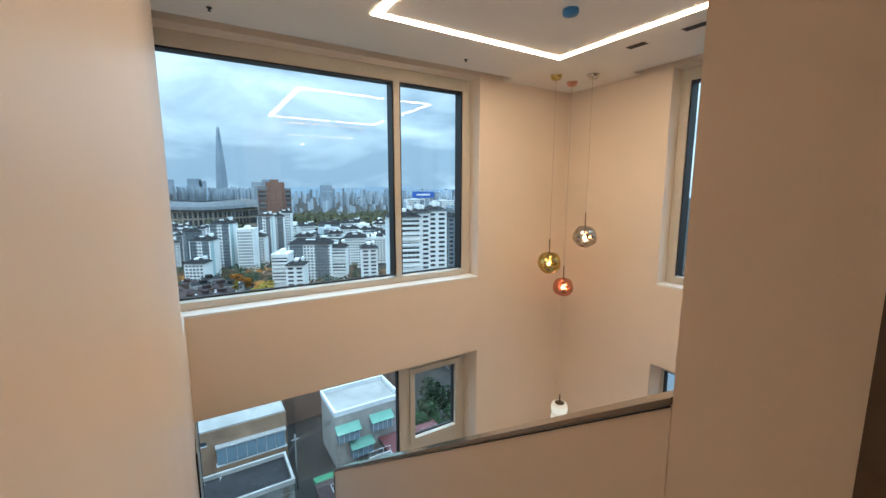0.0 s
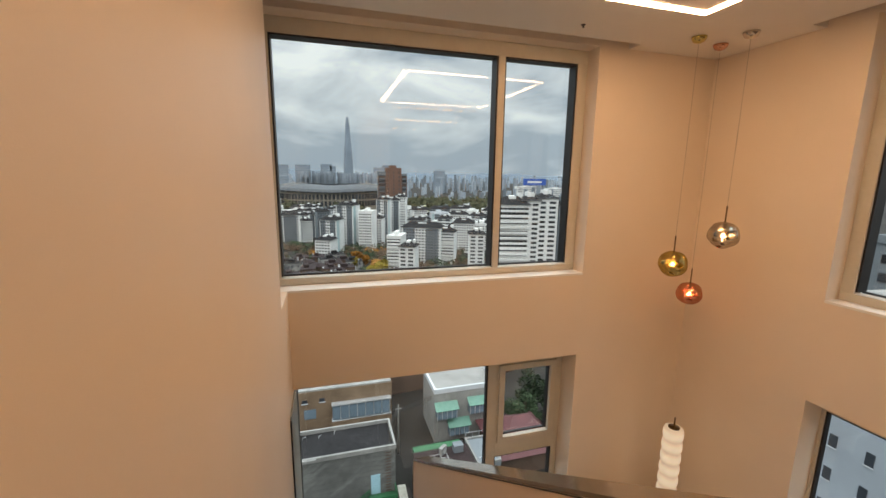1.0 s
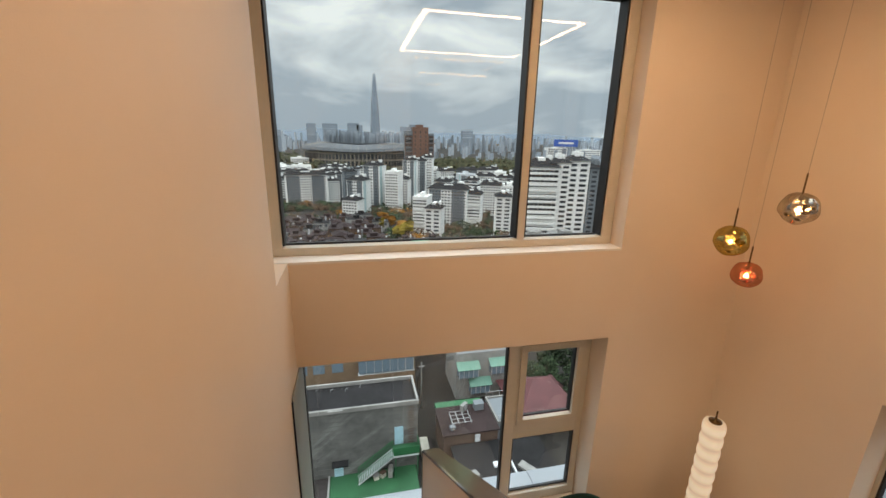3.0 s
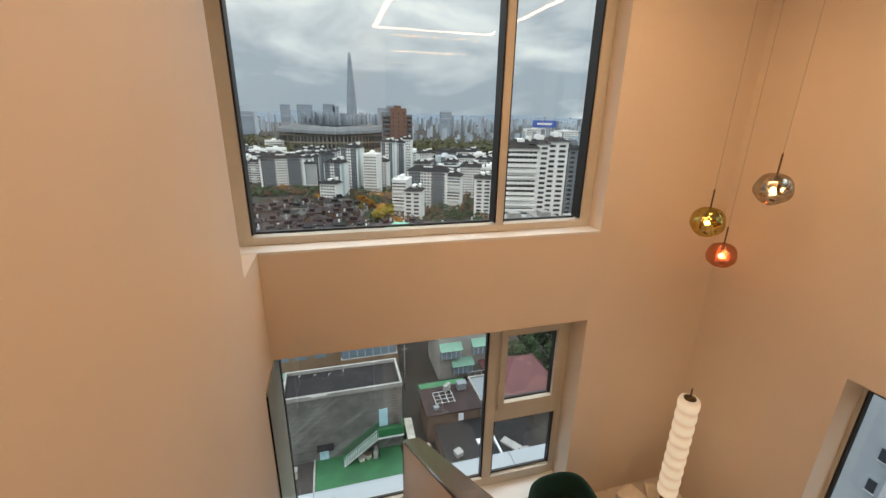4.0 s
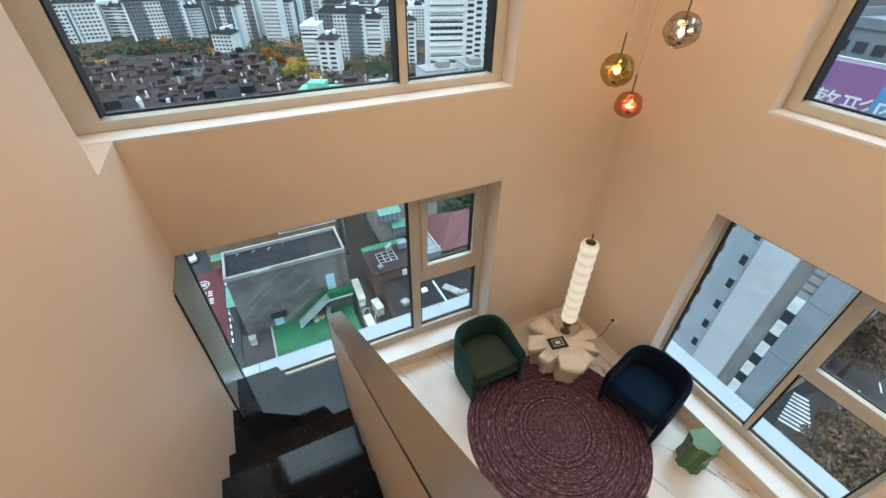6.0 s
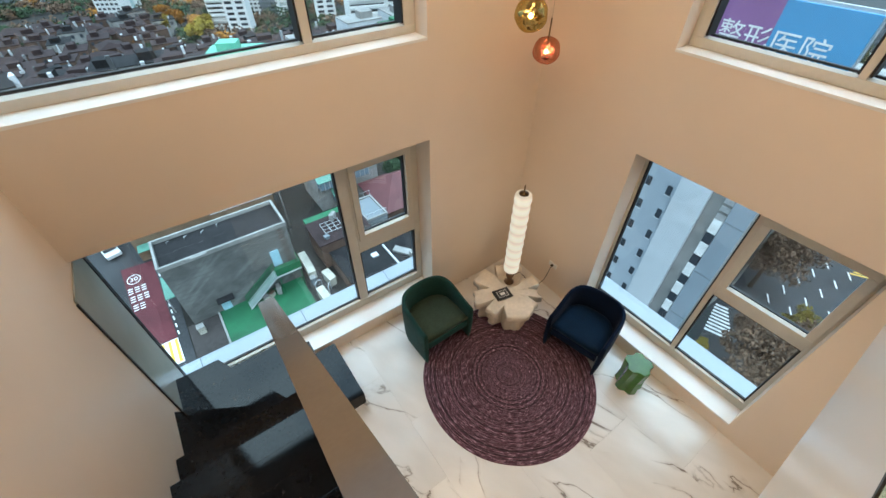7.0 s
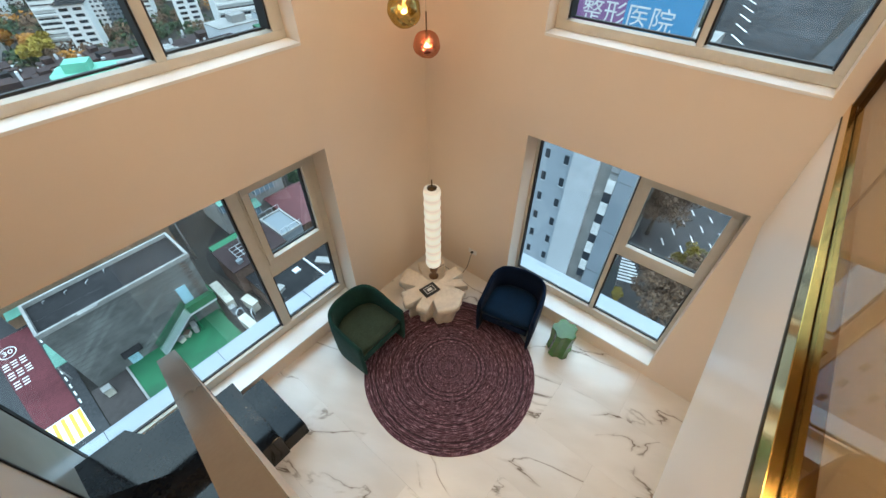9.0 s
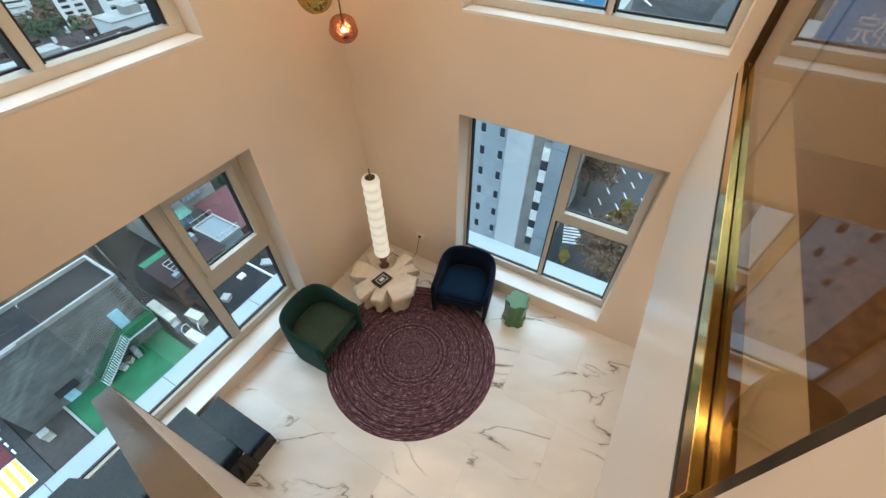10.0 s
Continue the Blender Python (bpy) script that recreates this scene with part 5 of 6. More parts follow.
park(-12.9, 59.6, 15, 0)
park(-8.6, 58.5, 25, 1)
park(-6.2, 56.0, -70, 2)
for k in range(150):
    x, y = rnd.uniform(-90, 60), rnd.uniform(150, 300)
    park(x, y, rnd.uniform(0, 180), rnd.choice((0, 0, 0, 2, 1)))

# ---------------------------------------------------------------- buildings just below the north windows
RENDER = material("dark_grey_render", (0.116, 0.117, 0.112), 0.85, grain=0.15, grain_scale=1.5, stain=0.3, stain_scale=0.35)
q_n, q_l = RENDER.node_tree.nodes, RENDER.node_tree.links
q_b = q_n["Principled BSDF"]
q_co, q_turn, q_map, q_noise, q_mr, q_mix = q_n.new("ShaderNodeTexCoord"), q_n.new("ShaderNodeMapping"), q_n.new("ShaderNodeMapping"), q_n.new("ShaderNodeTexNoise"), q_n.new("ShaderNodeMapRange"), q_n.new("ShaderNodeMixRGB")
q_turn.inputs["Rotation"].default_value = (0, radians(38), 0)
q_map.inputs["Scale"].default_value = (0.16, 0.2, 1.1)
q_noise.inputs["Scale"].default_value, q_noise.inputs["Detail"].default_value = 0.9, 2.0
q_mr.inputs["From Min"].default_value, q_mr.inputs["From Max"].default_value = 0.52, 0.72
q_mr.inputs["To Max"].default_value = 0.55
q_mix.inputs[2].default_value = (0.24, 0.25, 0.245, 1)
q_l.new(q_co.outputs["Object"], q_turn.inputs["Vector"])
q_l.new(q_turn.outputs["Vector"], q_map.inputs["Vector"])
q_l.new(q_map.outputs["Vector"], q_noise.inputs["Vector"])
q_l.new(q_noise.outputs["Fac"], q_mr.inputs["Value"])
q_l.new(q_mr.outputs["Result"], q_mix.inputs[0])
q_l.new(q_b.inputs["Base Color"].links[0].from_socket, q_mix.inputs[1])
q_l.new(q_mix.outputs["Color"], q_b.inputs["Base Color"])

nb = empty("low_building")
NY = 40.4
boxes("wall", RENDER, nb, (-6.2, 6.7, NY, 45.3, -34.5, -25.5))
boxes("roof_deck", ROOFDARK, nb, (-6.05, 6.55, NY + 0.15, 45.15, -25.5, -25.42))
for e in ((-6.3, 6.8, NY - 0.1, NY + 0.14, -25.5, -25.0), (-6.3, 6.8, 45.16, 45.4, -25.5, -25.0), (-6.3, -6.06, NY + 0.14, 45.16, -25.5, -25.0), (6.56, 6.8, NY + 0.14, 45.16, -25.5, -25.0)):
    boxes("roof_parapet", CONCRETE, nb, e, label="pale roof parapet")
bm = bmesh.new()
for k in range(15):
    add_quad_box(bm, -6.25, 6.75, NY - 0.03, NY + 0.02, -33.4 + 0.56 * k, -33.365 + 0.56 * k)
tagged(part("facade_joints", bm, material("dark_joint", (0.11, 0.11, 0.108), 0.9, stain=0.2), nb), "thin facade joints", kind="stuff")
for x0, z0, h in ((-2.9, -34.0, 1.9), (4.0, -30.6, 2.3)):
    boxes("door", BLUEDOOR, nb, (x0, x0 + 1.0, NY - 0.12, NY - 0.001, z0, z0 + h), label="pale blue metal door")
boxes("door_canopy", ROOFDARK, nb, (-3.1, -1.3, NY - 0.9, NY, -32.0, -31.85))
for k in range(17):
    boxes("ladder_rung", BRICK, nb, (5.6, 6.2, NY - 0.12, NY - 0.04, -31.6 + 0.36 * k, -31.53 + 0.36 * k))
boxes("cornice", CONCRETE, nb, (-3.2, -1.6, NY - 0.3, NY - 0.1, -25.35, -25.05))
tagged(nb, "long grey low building with dark flat roof", "building")
yard = structure(boxes("green_yard", GREENFLOOR, None, (-3.4, 6.4, 33.8, NY - 0.03, -34.2, -33.9)), "green coated yard beside the low building", "yard")
structure(boxes("yard_kerb", CONCRETE, None, (-3.6, -3.4, 33.8, NY - 0.03, -34.2, -33.75), (0.6, 1.6, NY - 0.3, NY - 0.05, -33.9, -33.6)), "pale kerb round the green yard", "kerb")
sr = empty("outdoor_stair")
for k in range(17):
    boxes("step", LIGHTWALL, sr, (-0.3 + 0.235 * k, -0.03 + 0.235 * k, 38.6, 39.8, -33.9 + 0.185 * k, -33.715 + 0.185 * k))
boxes("landing", GREENFLOOR, sr, (3.7, 6.6, 38.6, NY - 0.13, -30.8, -30.65))
boxes("landing_edge", LIGHTWALL, sr, (3.7, 6.6, 38.5, 38.6, -30.85, -30.65))
for y0 in (38.54, 39.8):
    bm = bmesh.new()
    for k in range(22):
        x = -0.3 + 4.0 * k / 21
        z = -33.7 + 3.1 * k / 21
        add_quad_box(bm, x, x + 0.10, y0, y0 + 0.04, z, z + 0.95)
    add_tube(bm, [(-0.3, y0 + 0.02, -32.72), (3.75, y0 + 0.02, -29.6)], 0.05, 6)
    part("railing", bm, GREENRAIL, sr, "green slatted railing")
boxes("railing", GREENRAIL, sr, (3.75, 6.6, 38.5, 38.56, -30.6, -29.6), label="green sheet railing")
boxes("railing", GREENRAIL, sr, (6.6, 6.66, 38.56, NY - 0.13, -30.6, -29.6), label="green sheet railing")
for x0 in (3.9, 6.4):
    boxes("post", GREENRAIL, sr, (x0, x0 + 0.1, 38.7, 38.8, -33.9, -30.8))
tagged(sr, "green outdoor stair with white steps and railings", "stair")

pb = empty("low_building")
boxes("wall", BRICK, pb, (9.8, 16.5, 40.0, 44.8, -34.5, -30.2))
boxes("roof_deck", ROOFPURPLE, pb, (9.6, 16.7, 39.8, 45.0, -30.2, -30.05))
boxes("green_parapet", GREENRAIL, pb, (9.9, 16.2, 45.0, 46.4, -31.2, -30.3))
for k in range(4):
    boxes("frame_bar", STEEL, pb, (11.2 + 0.8 * k, 11.24 + 0.8 * k, 41.5, 43.6, -30.05, -29.85))
    boxes("frame_bar", STEEL, pb, (11.2, 13.7, 41.5 + 0.7 * k, 41.54 + 0.7 * k, -29.85, -29.80))
boxes("hatch", LIGHTWALL, pb, (13.6, 14.2, 39.75, 39.98, -31.4, -30.5))
tagged(pb, "brown brick building with purple brown flat roof", "building")
db = empty("low_building")
boxes("wall", BRICK, db, (10.6, 21.5, 27.0, 39.7, -34.5, -31.6))
boxes("roof_deck", ROOFDARK, db, (10.5, 21.6, 26.9, 39.75, -31.6, -31.45))
boxes("skylight", ROOFWHITE, db, (14.6, 15.4, 35.6, 36.3, -31.45, -31.25))
boxes("roof_edge", LIGHTWALL, db, (16.6, 16.8, 32.0, 37.0, -31.45, -31.2))
tagged(db, "low building with black felt roof", "building")


def ac_unit(x, y, z, rot):
    a = empty("air_conditioner", pose(x, y, z, 0, 0, rot))
    boxes("case", CONCRETE, a, (-0.55, 0.55, -0.25, 0.25, 0.05, 1.0), bevel=0.03)
    bm = bmesh.new()
    add_tube(bm, [(0.1, -0.26, 0.55), (0.1, -0.28, 0.55)], 0.33, 16)
    part("fan_grille", bm, STEEL, a)
    for sx in (-0.45, 0.4):
        boxes("foot", GASKET, a, (sx, sx + 0.06, -0.22, 0.22, 0.0, 0.05))
    tagged(a, "pale outdoor air conditioner unit on a roof", "air conditioner", "air conditioners on roofs")


for x, y, z, r in ((13.5, 31.6, -31.45, 10), (14.7, 31.4, -31.45, 5), (13.2, 43.9, -30.05, 40), (19.0, 33.0, -31.45, 0), (3.4, 39.4, -33.9, 80)):
    ac_unit(x, y, z, r)
CREAM = material("weathered_cream_sheet", (0.40, 0.38, 0.32), 0.6, grain=0.1, grain_scale=4, stain=0.25, stain_scale=1.2)
for k, (x, y, z) in enumerate(((7.75, 41.0, -33.95), (7.5, 34.6, -33.95), (9.2, 37.4, -33.95))):
    c = empty("shed", pose(x, y, z, 0, 0, -2 + 5 * k))
    boxes("body", CREAM, c, (-0.42, 0.42, -2.0 + 0.55 * k, 2.0 - 0.55 * k, 0.0, 1.3), bevel=0.03)
    boxes("lid", CREAM, c, (-0.48, 0.48, -2.1 + 0.55 * k, 2.1 - 0.55 * k, 1.3, 1.4), bevel=0.03)
    tagged(c, "narrow cream storage shed in the yard", "shed", "storage sheds")

wb = empty("house")
boxes("wall", CONCRETE, wb, (14.2, 24.0, 51.5, 58.5, -34.5, -26.4))
boxes("roof_deck", CONCRETE, wb, (14.4, 23.8, 51.7, 58.3, -26.4, -26.3))
for e in ((14.1, 24.1, 51.4, 51.7, -26.4, -25.7), (14.1, 24.1, 58.3, 58.6, -26.4, -25.7), (14.1, 14.4, 51.7, 58.3, -26.4, -25.7), (23.8, 24.1, 51.7, 58.3, -26.4, -25.7)):
    boxes("roof_parapet", LIGHTWALL, wb, e)
for x0, z0 in ((14.3, -28.4), (19.2, -28.2), (16.2, -31.2)):
    bay = boxes("glazed_balcony", WINBLUE, wb, (x0, x0 + 3.0, 50.5, 51.5, z0 - 1.5, z0))
    bm = bmesh.new()
    v = [bm.verts.new(c) for c in ((x0 - 0.2, 50.2, z0 - 0.1), (x0 + 3.2, 50.2, z0 - 0.1), (x0 + 3.2, 51.5, z0 + 0.6), (x0 - 0.2, 51.5, z0 + 0.6))]
    w = [bm.verts.new((q.co.x, q.co.y, q.co.z + 0.06)) for q in v]
    bm.faces.new(v[::-1])
    bm.faces.new(w)
    for i in range(4):
        bm.faces.new((v[i], v[(i + 1) % 4], w[(i + 1) % 4], w[i]))
    part("awning", bm, AWNING, bay, "mint green sheet awning")
    for k in range(5):
        boxes("mullion", STEEL, bay, (x0 + 0.72 * k, x0 + 0.72 * k + 0.07, 50.42, 50.5, z0 - 1.5, z0))
tagged(wb, "grey house with white roof and green awnings", "house")
rh = empty("house")
boxes("wall", BRICK, rh, (20.7, 29.0, 42.6, 50.6, -34.5, -31.2))
bm = bmesh.new()
lo = [bm.verts.new(c) for c in ((20.2, 42.0, -31.2), (29.5, 42.0, -31.2), (29.5, 51.2, -31.2), (20.2, 51.2, -31.2))]
hi = [bm.verts.new((24.0, 46.6, -28.4)), bm.verts.new((26.5, 46.6, -28.4))]
for f in ((lo[0], lo[1], hi[1], hi[0]), (lo[2], lo[3], hi[0], hi[1]), (lo[1], lo[2], hi[1]), (lo[3], lo[0], hi[0]), lo[::-1]):
    bm.faces.new(f)
part("roof", bm, ROOFRED, rh, "dark red tiled hipped roof")
tagged(rh, "small house with dark red hipped roof", "house")
gh = empty("house")
boxes("wall", GREYWALL, gh, (17.0, 20.0, 41.4, 46.4, -34.5, -30.6))
boxes("roof_deck", GREYWALL, gh, (17.2, 19.8, 41.6, 46.2, -30.6, -30.5))
for e in ((16.95, 20.05, 41.35, 41.6, -30.6, -30.3), (16.95, 20.05, 46.2, 46.45, -30.6, -30.3), (16.95, 17.2, 41.6, 46.2, -30.6, -30.3), (19.8, 20.05, 41.6, 46.2, -30.6, -30.3)):
    boxes("roof_parapet", CONCRETE, gh, e)
tagged(gh, "small grey rendered house with pale parapet", "house")
for x0, x1, y0, y1 in ((17.05, 19.95, 41.45, 41.49), (17.05, 19.95, 46.3, 46.34)):
    boxes("rail", STEEL, gh, (x0, x1, y0, y1, -29.55, -29.50), label="thin white roof rail")
    for k in range(4):
        boxes("rail_post", STEEL, gh, (x0 + 0.95 * k, x0 + 0.04 + 0.95 * k, y0, y1, -30.3, -29.55))
for k in range(2):
    bow = empty("pipe_arch", pose(7.6 + 0.9 * k, 37.0 - 1.2 * k, -33.95, 0, 0, 15 + 40 * k))
    bm = bmesh.new()
    add_tube(bm, [(-0.45 * math.cos(math.pi * i / 10), 0, 1.1 + 0.45 * math.sin(math.pi * i / 10)) if 0 < i < 10 else (-0.45 + 0.09 * i, 0, 0.0) for i in range(11)], 0.05, 8)
    part("pipe", bm, LIGHTWALL, bow, "", True)
    tagged(bow, "pale bent pipe arch standing in the yard", "pipe arch", "pipe arches")
bb = empty("house")
TANBRICK = material("tan_brick", (0.20, 0.135, 0.09), 0.85, grain=0.22, grain_scale=5, stain=0.25, stain_scale=0.4)
boxes("wall", TANBRICK, bb, (-9.5, 8.6, 55.0, 64.0, -34.5, -25.6))
boxes("roof_deck", CONCRETE, bb, (-9.4, 8.5, 55.1, 63.9, -25.6, -25.4))
for k in range(7):
    boxes("balcony_glass", WINBLUE, bb, (0.2 + 1.15 * k, 1.25 + 1.15 * k, 54.2, 54.3, -29.8, -27.8))
    boxes("balcony_mullion", STEEL, bb, (1.25 + 1.15 * k, 1.35 + 1.15 * k, 54.15, 54.3, -30.0, -27.6))
boxes("balcony_floor", LIGHTWALL, bb, (0.1, 8.4, 54.1, 55.0, -30.3, -30.0))
boxes("balcony_roof", STEEL, bb, (0.1, 8.4, 54.1, 55.0, -27.7, -27.55))
for x0 in (-8.6, -6.2, -3.6):
    boxes("window", WINBLUE, bb, (x0, x0 + 1.6, 54.93, 55.02, -29.6, -28.2))
boxes("awning", AWNING, bb, (-9.2, -6.8, 53.4, 55.0, -31.5, -31.4))
boxes("balcony_front", TANBRICK, bb, (0.1, 8.4, 54.05, 54.14, -31.3, -30.0))
for k in range(4):
    boxes("window", WINDARK, bb, (-8.4 + 2.3 * k, -7.7 + 2.3 * k, 54.94, 55.02, -27.2, -26.7))
    boxes("window_sill", LIGHTWALL, bb, (-8.5 + 2.3 * k, -7.6 + 2.3 * k, 54.86, 54.99, -27.3, -27.21))
tagged(bb, "tan brick house with glazed balcony", "house")
for x0, y0, h in ((8.8, 50.5, 7.5),):
    pole = empty("utility_pole", pose(x0, y0, -34))
    bm = bmesh.new()
    add_lathe(bm, [(0.12, 0), (0.08, h), (0.07, h + 0.02)], 10)
    part("mast", bm, CONCRETE, pole, "", True)
    boxes("crossarm", STEEL, pole, (-0.45, 0.45, -0.03, 0.03, h - 0.7, h - 0.64))
    tagged(pole, "concrete utility pole beside the houses", "utility pole", "utility poles")
mint = empty("canopy")
boxes("sheet", AWNING, mint, (-7.7, -6.7, 43.2, 47.2, -31.6, -31.5))
for yy in (43.3, 47.0):
    boxes("post", STEEL, mint, (-7.65, -7.55, yy, yy + 0.1, -34, -31.6))
tagged(mint, "mint green sheet canopy beside the lane", "canopy")

# ---------------------------------------------------------------- seen through the east windows
DASH_TURN = 30
boulevard = flat("road_east", ASPHALT, [(36, -6), (300, -46), (300, -20), (47, 9.0), (36, 10.5)], -33.96, "wide asphalt street with lane markings", "road")
flat("pavement_east", PAVING, [(30, -30), (46, -30), (46, -9), (36, -6), (36, 10.5), (30, 12)], -33.94, "grey pavement beside the street", "pavement")
for row in range(3):
    for k in range(34):
        cx = 48.5 + 3.1 * k
        cy = 4.6 - 0.15 * (cx - 48.5) - 2.5 * row
        bm = bmesh.new()
        add_box(bm, -0.75, 0.75, -0.075, 0.075, -0.02, 0.0)
        dash = part("lane_dash", bm, ROADWHITE)
        dash.matrix_world = pose(cx, cy, -33.93, 0, 0, DASH_TURN)
        structure(dash, "white dashed lane marking", "road marking")
for k in range(9):
    bm = bmesh.new()
    add_box(bm, -0.15, 0.15, -1.4 + 0.09 * k, 1.4 - 0.09 * k, -0.02, 0.0)
    zebra = part("zebra_stripe", bm, ROADWHITE)
    zebra.matrix_world = pose(41.4 + 0.53 * k, 4.95 + 0.22 * k, -33.92, 0, 0, 18)
    structure(zebra, "white zebra crossing stripe", "road marking")
for k in range(6):
    bm = bmesh.new()
    add_box(bm, -0.12, 0.12, -1.1, 1.1, -0.02, 0.0)
    yl = part("hatch_stripe", bm, ROADYELLOW)
    yl.matrix_world = pose(65.2 + 0.7 * k, -1.0 - 0.2 * k, -33.92, 0, 0, 30)
    structure(yl, "yellow hatched road marking", "road marking")

hb = empty("office_building")
FX = 36.0
boxes("wall", CONCRETE, hb, (FX + 0.4, FX + 15, 7.7, 22.0, -34.2, -8.0))
boxes("pier", LIGHTWALL, hb, (FX, FX + 0.42, 11.23, 13.96, -34, -8.0), label="pale vertical facade pier")
boxes("pier", material("blue_grey_panel", (0.25, 0.29, 0.33), 0.5, stain=0.1, stain_scale=0.3), hb, (FX + 0.1, FX + 0.42, 7.6, 9.25, -34, -8.0), label="blue grey facade panel")
boxes("pier", material("blue_pale_render", (0.33, 0.37, 0.41), 0.8, grain=0.05, grain_scale=1.0, stain=0.12, stain_scale=0.15), hb, (FX + 0.25, FX + 0.41, 13.97, 22.0, -34, -8.0), label="pale blue grey facade field")
for k in range(9):
    z = -31.85 + 2.7 * k
    for y0 in (14.32, 16.45, 18.6):
        boxes("window", WINDARK, hb, (FX + 0.20, FX + 0.30, y0, y0 + 0.50, z, z + 1.0))
        boxes("window_ledge", LIGHTWALL, hb, (FX + 0.16, FX + 0.26, y0 - 0.05, y0 + 0.55, z - 0.08, z))
for k in range(5):
    z = -31.68 + 2.72 * k
    boxes("chequer_window", WINDARK, hb, (FX + 0.16, FX + 0.42, 9.3, 10.05, z, z + 1.2), label="dark facade window")
    boxes("chequer_panel", ROADWHITE, hb, (FX + 0.12, FX + 0.42, 9.3, 10.05, z + 1.21, z + 2.71), label="white facade panel")
for k in range(12):
    boxes("lattice_bar", STEEL, hb, (FX + 0.12, FX + 0.30, 9.3, 10.05, -18.0 + 0.8 * k, -17.55 + 0.8 * k))
for z in (-30, -24, -18, -12):
    boxes("panel_joint", GREYWALL, hb, (FX + 0.06, FX + 0.1, 7.6, 9.25, z, z + 0.06))
tagged(hb, "grey office building with pale vertical piers", "office building")
bs = empty("billboard", pose(FX - 0.05, 0, 0))
boxes("purple_panel", material("purple_sign_panel", (0.25, 0.115, 0.26), 0.5, stain=0.06, stain_scale=0.4), bs, (-0.25, 0.0, 12.75, 17.4, -7.6, -1.9))
boxes("blue_panel", material("sky_blue_sign_panel", (0.08, 0.27, 0.48), 0.5, stain=0.06, stain_scale=0.4), bs, (-0.25, 0.0, 7.8, 12.745, -7.6, -1.9))
boxes("frame", STEEL, bs, (0.0, 0.3, 7.7, 17.5, -7.9, -1.7))
for k, ch in enumerate("整形医院"):
    text_mesh("character", ch, 1.75, ROADWHITE, Matrix.Translation((FX - 0.32, 15.25 - 1.75 * k, -4.5)) @ Matrix(((0, 0, -1, 0), (-1, 0, 0, 0), (0, 1, 0, 0), (0, 0, 0, 1))), None)
for ob in [o for o in scene.objects if o.name.startswith("character")]:
    keep = ob.matrix_world.copy()
    ob.parent = bs
    ob.matrix_parent_inverse = pose(FX - 0.05, 0, 0).inverted()
tagged(bs, "purple and blue billboard with white characters", "billboard")
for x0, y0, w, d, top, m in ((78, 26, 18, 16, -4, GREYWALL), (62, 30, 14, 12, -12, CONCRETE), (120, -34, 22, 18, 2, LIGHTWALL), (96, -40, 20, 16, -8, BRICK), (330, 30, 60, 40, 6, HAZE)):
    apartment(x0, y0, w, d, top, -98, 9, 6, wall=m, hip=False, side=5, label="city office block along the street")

# car park beyond the street
flat("parking_lot", material("worn_asphalt", (0.030, 0.030, 0.032), 0.95, grain=0.3, grain_scale=0.4, stain=0.45, stain_scale=0.05), [(62, 12), (110, 0), (320, -12), (320, 70), (84, 44)], -33.97, "asphalt car park with white bay lines", "parking lot")
BX, BY, SX, SY, BTURN, BAY = 154.0, 16.7, 13.0, 1.55, 30.0, 4.6
for k in range(9):
    bm = bmesh.new()
    add_box(bm, -BAY, BAY, -0.28, 0.28, -0.02, 0.0)
    bay = part("bay_line", bm, ROADWHITE)
    bay.matrix_world = pose(BX + SX * k, BY + SY * k, -33.94, 0, 0, BTURN)
    structure(bay, "white painted parking bay line", "road marking")
for k in range(12):
    park(BX - 12 + SX * k * 0.7 + 3.0 * (k % 3), BY + 9 + SY * k * 0.7 + 5.0 * (k % 2), BTURN + 90, (1, 2, 0, 1, 2, 1, 0, 1, 2, 0, 1, 2)[k])
place_trees((8.0, 3.6, LEAF[0], 31, 200, 20, 0.24), [(72, 12, -34, 1.0), (66, 17, -34, 0.9), (138, 28, -34, 1.3), (150, 36, -34, 1.4), (163, 42, -34, 1.3)], "broad street tree with dull brown green leaves", "street trees")

# roof clutter on the low buildings
def cable(points, sag, label):
    pts = []
    for a, b in zip(points, points[1:]):
        for k in range(8):
            f = k / 8
            pts.append((a[0] + (b[0] - a[0]) * f, a[1] + (b[1] - a[1]) * f, a[2] + (b[2] - a[2]) * f - sag * 4 * f * (1 - f)))
    pts.append(points[-1])
    bm = bmesh.new()
    add_tube(bm, pts, 0.03, 5)
    tagged(part("overhead_cable", bm, GASKET), label, "cable", "overhead cables")


for dz in (0.0, -0.25, -0.5):
    cable([(6.6, 45.2, -25.3 + dz), (8.8, 50.5, -27.1 + dz)], 0.3, "sagging black overhead cable between poles")
    cable([(8.8, 50.5, -27.2 + dz), (30.0, 62.0, -26.5 + dz)], 1.0, "sagging black overhead cable over the roofs")
for k in range(4):
    junk = empty("roof_pipe", pose(-4.8 + 1.7 * k, 44.5 - 0.2 * (k % 3), -25.42, 0, 0, 20 * k))
    bm = bmesh.new()
    add_tube(bm, [(0, 0, 0.0), (0, 0, 0.2), (0.06, 0, 0.26), (0.25 + 0.1 * (k % 3), 0, 0.26)], 0.03, 8)
    part("pipe", bm, STEEL, junk, "", True)
    tagged(junk, "short bent steel vent pipe on the roof", "vent pipe", "roof vent pipes")
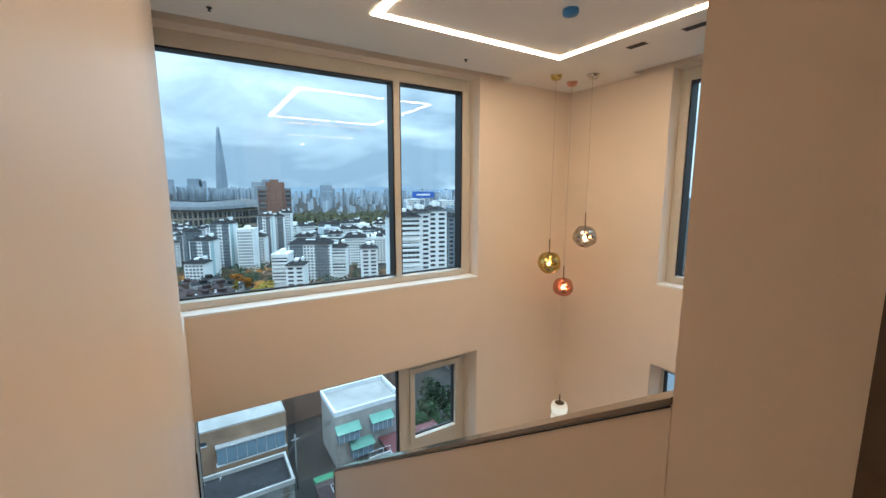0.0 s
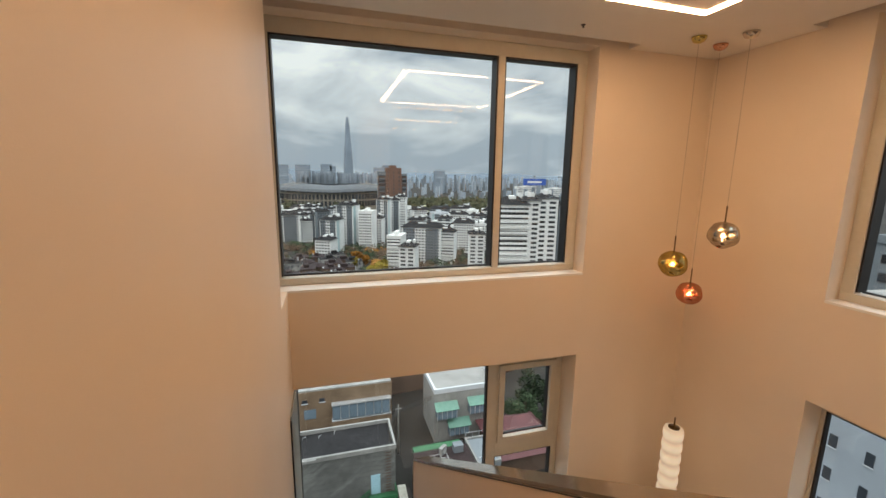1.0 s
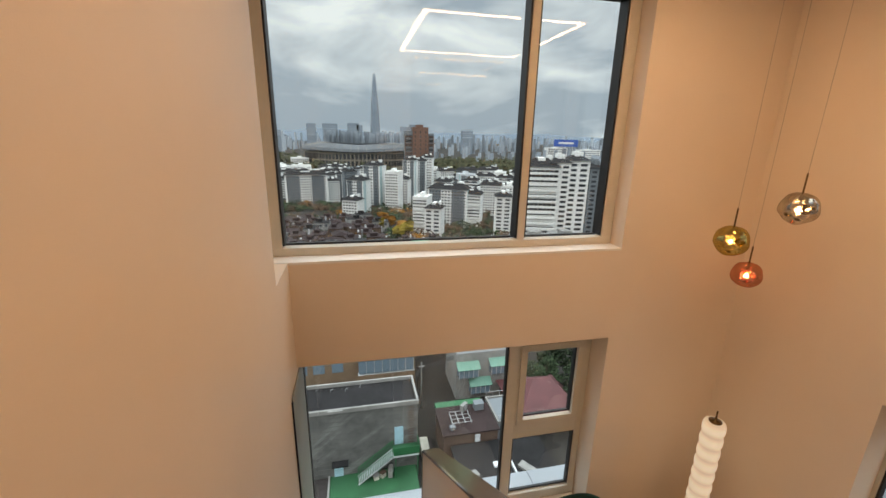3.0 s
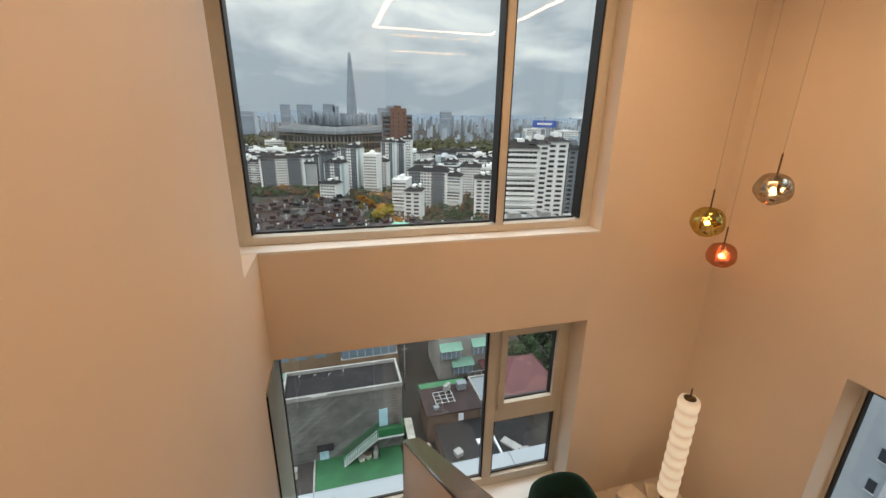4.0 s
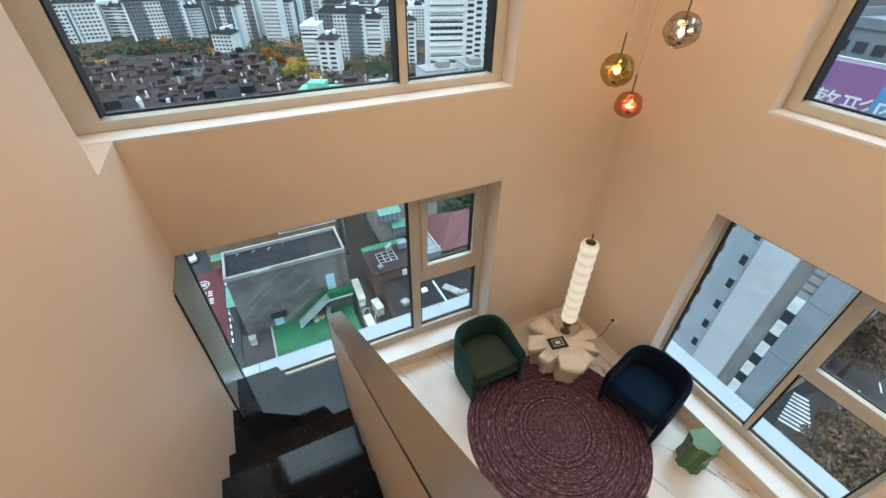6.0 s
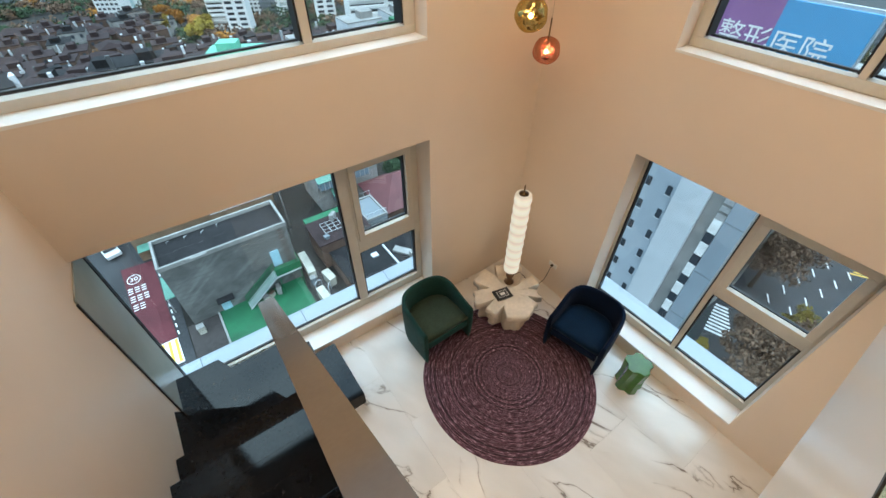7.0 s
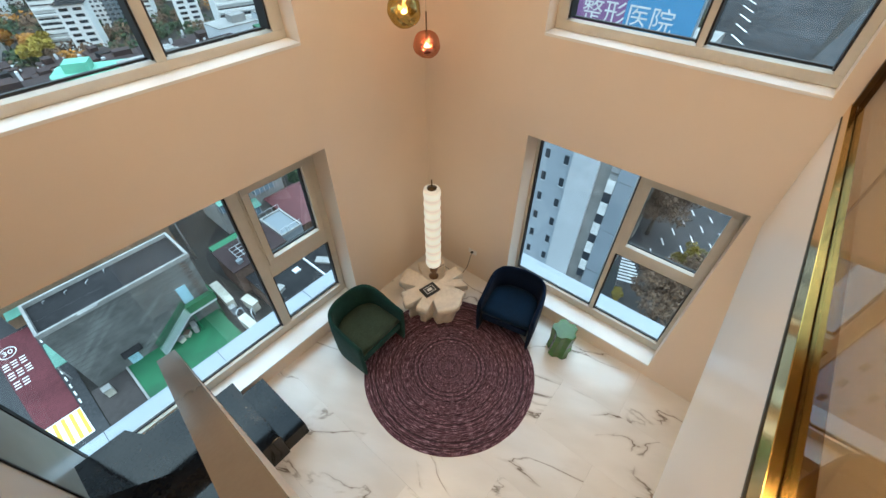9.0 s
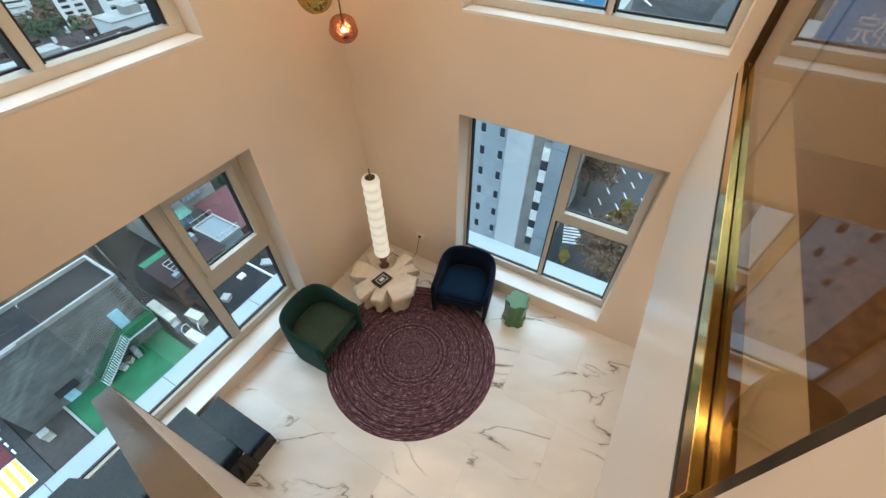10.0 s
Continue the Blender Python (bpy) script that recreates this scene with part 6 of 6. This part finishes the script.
for x, y, z, w, d, h, rot in ((11.0, 40.8, -30.05, 0.6, 0.5, 0.4, 10), (15.2, 44.0, -30.05, 1.2, 0.9, 0.9, 0), (12.2, 29.5, -31.45, 1.6, 0.8, 0.5, 12), (18.2, 34.6, -31.45, 0.9, 2.2, 0.25, 35), (20.0, 31.0, -31.45, 1.0, 1.0, 0.9, 0), (12.0, 34.8, -31.45, 0.8, 0.8, 0.5, 20), (1.7, 39.2, -33.9, 0.6, 0.7, 0.5, 15), (2.5, 39.3, -33.9, 0.6, 0.5, 0.6, 40), (-5.6, 38.6, -33.95, 0.7, 0.7, 1.0, 0), (7.4, 38.2, -33.95, 0.6, 0.6, 1.2, 0), (8.4, 32.6, -33.95, 0.9, 0.6, 0.8, 20)):
    crate = empty("crate", pose(x, y, z, 0, 0, rot))
    boxes("body", rnd.choice((CONCRETE, BRICK, GREYWALL, CREAM)), crate, (-w / 2, w / 2, -d / 2, d / 2, 0, h), bevel=0.03)
    boxes("lid", rnd.choice((CONCRETE, BRICK, GREYWALL)), crate, (-w / 2 - 0.04, w / 2 + 0.04, -d / 2 - 0.04, d / 2 + 0.04, h, h + 0.06), bevel=0.01)
    tagged(crate, "plain storage box standing outdoors", "box", "boxes in the yards and on roofs")

# ---------------------------------------------------------------- marble tiles
marble = bpy.data.materials.new("veined_white_marble")
marble.use_nodes = True
mn, ml = marble.node_tree.nodes, marble.node_tree.links
mb = mn["Principled BSDF"]
mb.inputs["Roughness"].default_value = 0.18
m_co, m_inf, m_add = mn.new("ShaderNodeTexCoord"), mn.new("ShaderNodeObjectInfo"), mn.new("ShaderNodeVectorMath")
m_rot = mn.new("ShaderNodeMapping")
m_turn = mn.new("ShaderNodeMapping")
m_turn.inputs["Rotation"].default_value = (0, 0, radians(-20))
m_rot.inputs["Scale"].default_value = (1.5, 0.50, 1.0)
m_mul = mn.new("ShaderNodeMath")
m_mul.operation, m_mul.inputs[1].default_value = "MULTIPLY", 37.0
ml.new(m_inf.outputs["Random"], m_mul.inputs[0])
ml.new(m_co.outputs["Object"], m_turn.inputs["Vector"])
ml.new(m_turn.outputs["Vector"], m_rot.inputs["Vector"])
ml.new(m_rot.outputs["Vector"], m_add.inputs[0])
ml.new(m_mul.outputs[0], m_add.inputs[1])


def vein(scale, width, distortion, detail):
    n = mn.new("ShaderNodeTexNoise")
    n.inputs["Scale"].default_value, n.inputs["Detail"].default_value, n.inputs["Distortion"].default_value = scale, detail, distortion
    ml.new(m_add.outputs[0], n.inputs["Vector"])
    sub, ab, mr = mn.new("ShaderNodeMath"), mn.new("ShaderNodeMath"), mn.new("ShaderNodeMapRange")
    sub.operation, sub.inputs[1].default_value = "SUBTRACT", 0.5
    ab.operation = "ABSOLUTE"
    mr.inputs["From Max"].default_value = width
    mr.inputs["To Min"].default_value, mr.inputs["To Max"].default_value = 1.0, 0.0
    ml.new(n.outputs["Fac"], sub.inputs[0])
    ml.new(sub.outputs[0], ab.inputs[0])
    ml.new(ab.outputs[0], mr.inputs["Value"])
    return mr.outputs["Result"]


def times(a, b, scale=1.0):
    m = mn.new("ShaderNodeMath")
    m.operation = "MULTIPLY"
    ml.new(a, m.inputs[0])
    if b is None:
        m.inputs[1].default_value = scale
    else:
        ml.new(b, m.inputs[1])
    return m.outputs[0]


patch = mn.new("ShaderNodeTexNoise")
patch.inputs["Scale"].default_value, patch.inputs["Detail"].default_value = 2.6, 2.0
ml.new(m_add.outputs[0], patch.inputs["Vector"])
p_mr = mn.new("ShaderNodeMapRange")
p_mr.inputs["From Min"].default_value, p_mr.inputs["From Max"].default_value = 0.43, 0.57
ml.new(patch.outputs["Fac"], p_mr.inputs["Value"])
fine = times(vein(1.3, 0.010, 1.0, 6.0), p_mr.outputs["Result"])
wide = times(times(vein(1.3, 0.04, 1.0, 7.0), p_mr.outputs["Result"]), None, 0.42)
cloud = mn.new("ShaderNodeTexNoise")
cloud.inputs["Scale"].default_value, cloud.inputs["Detail"].default_value = 3.0, 4.0
ml.new(m_add.outputs[0], cloud.inputs["Vector"])
c_ramp = mn.new("ShaderNodeValToRGB")
c_ramp.color_ramp.elements[0].position, c_ramp.color_ramp.elements[0].color = 0.3, (0.69, 0.66, 0.625, 1)
c_ramp.color_ramp.elements[1].position, c_ramp.color_ramp.elements[1].color = 0.6, (0.765, 0.74, 0.71, 1)
ml.new(cloud.outputs["Fac"], c_ramp.inputs["Fac"])
mix_a, mix_b = mn.new("ShaderNodeMixRGB"), mn.new("ShaderNodeMixRGB")
mix_a.inputs[2].default_value = (0.36, 0.30, 0.25, 1)
mix_b.inputs[2].default_value = (0.15, 0.115, 0.09, 1)
ml.new(c_ramp.outputs["Color"], mix_a.inputs[1])
ml.new(wide, mix_a.inputs[0])
ml.new(mix_a.outputs["Color"], mix_b.inputs[1])
ml.new(fine, mix_b.inputs[0])
ml.new(mix_b.outputs["Color"], mb.inputs["Base Color"])

TW, TL, GAP = 0.60, 1.20, 0.0008
bm = bmesh.new()
add_box(bm, GAP / 2, TW - GAP / 2, GAP / 2, TL - GAP / 2, -0.0115, 0.0)
tile_mesh = bpy.data.meshes.new("floor_tile")
bm.to_mesh(tile_mesh)
bm.free()
tile_mesh.materials.append(marble)
for i in range(7):
    for j in range(7):
        tx, ty = XB - TW * (i + 1) + 0.0, YA - TL * (j + 1) - 0.6 * (i % 2) + 0.6
        if tx + TW < 0.0:
            continue
        tile = new("floor_tile", tile_mesh)
        tile.parent = floor_base
        tile.location = (tx, ty, FZ)
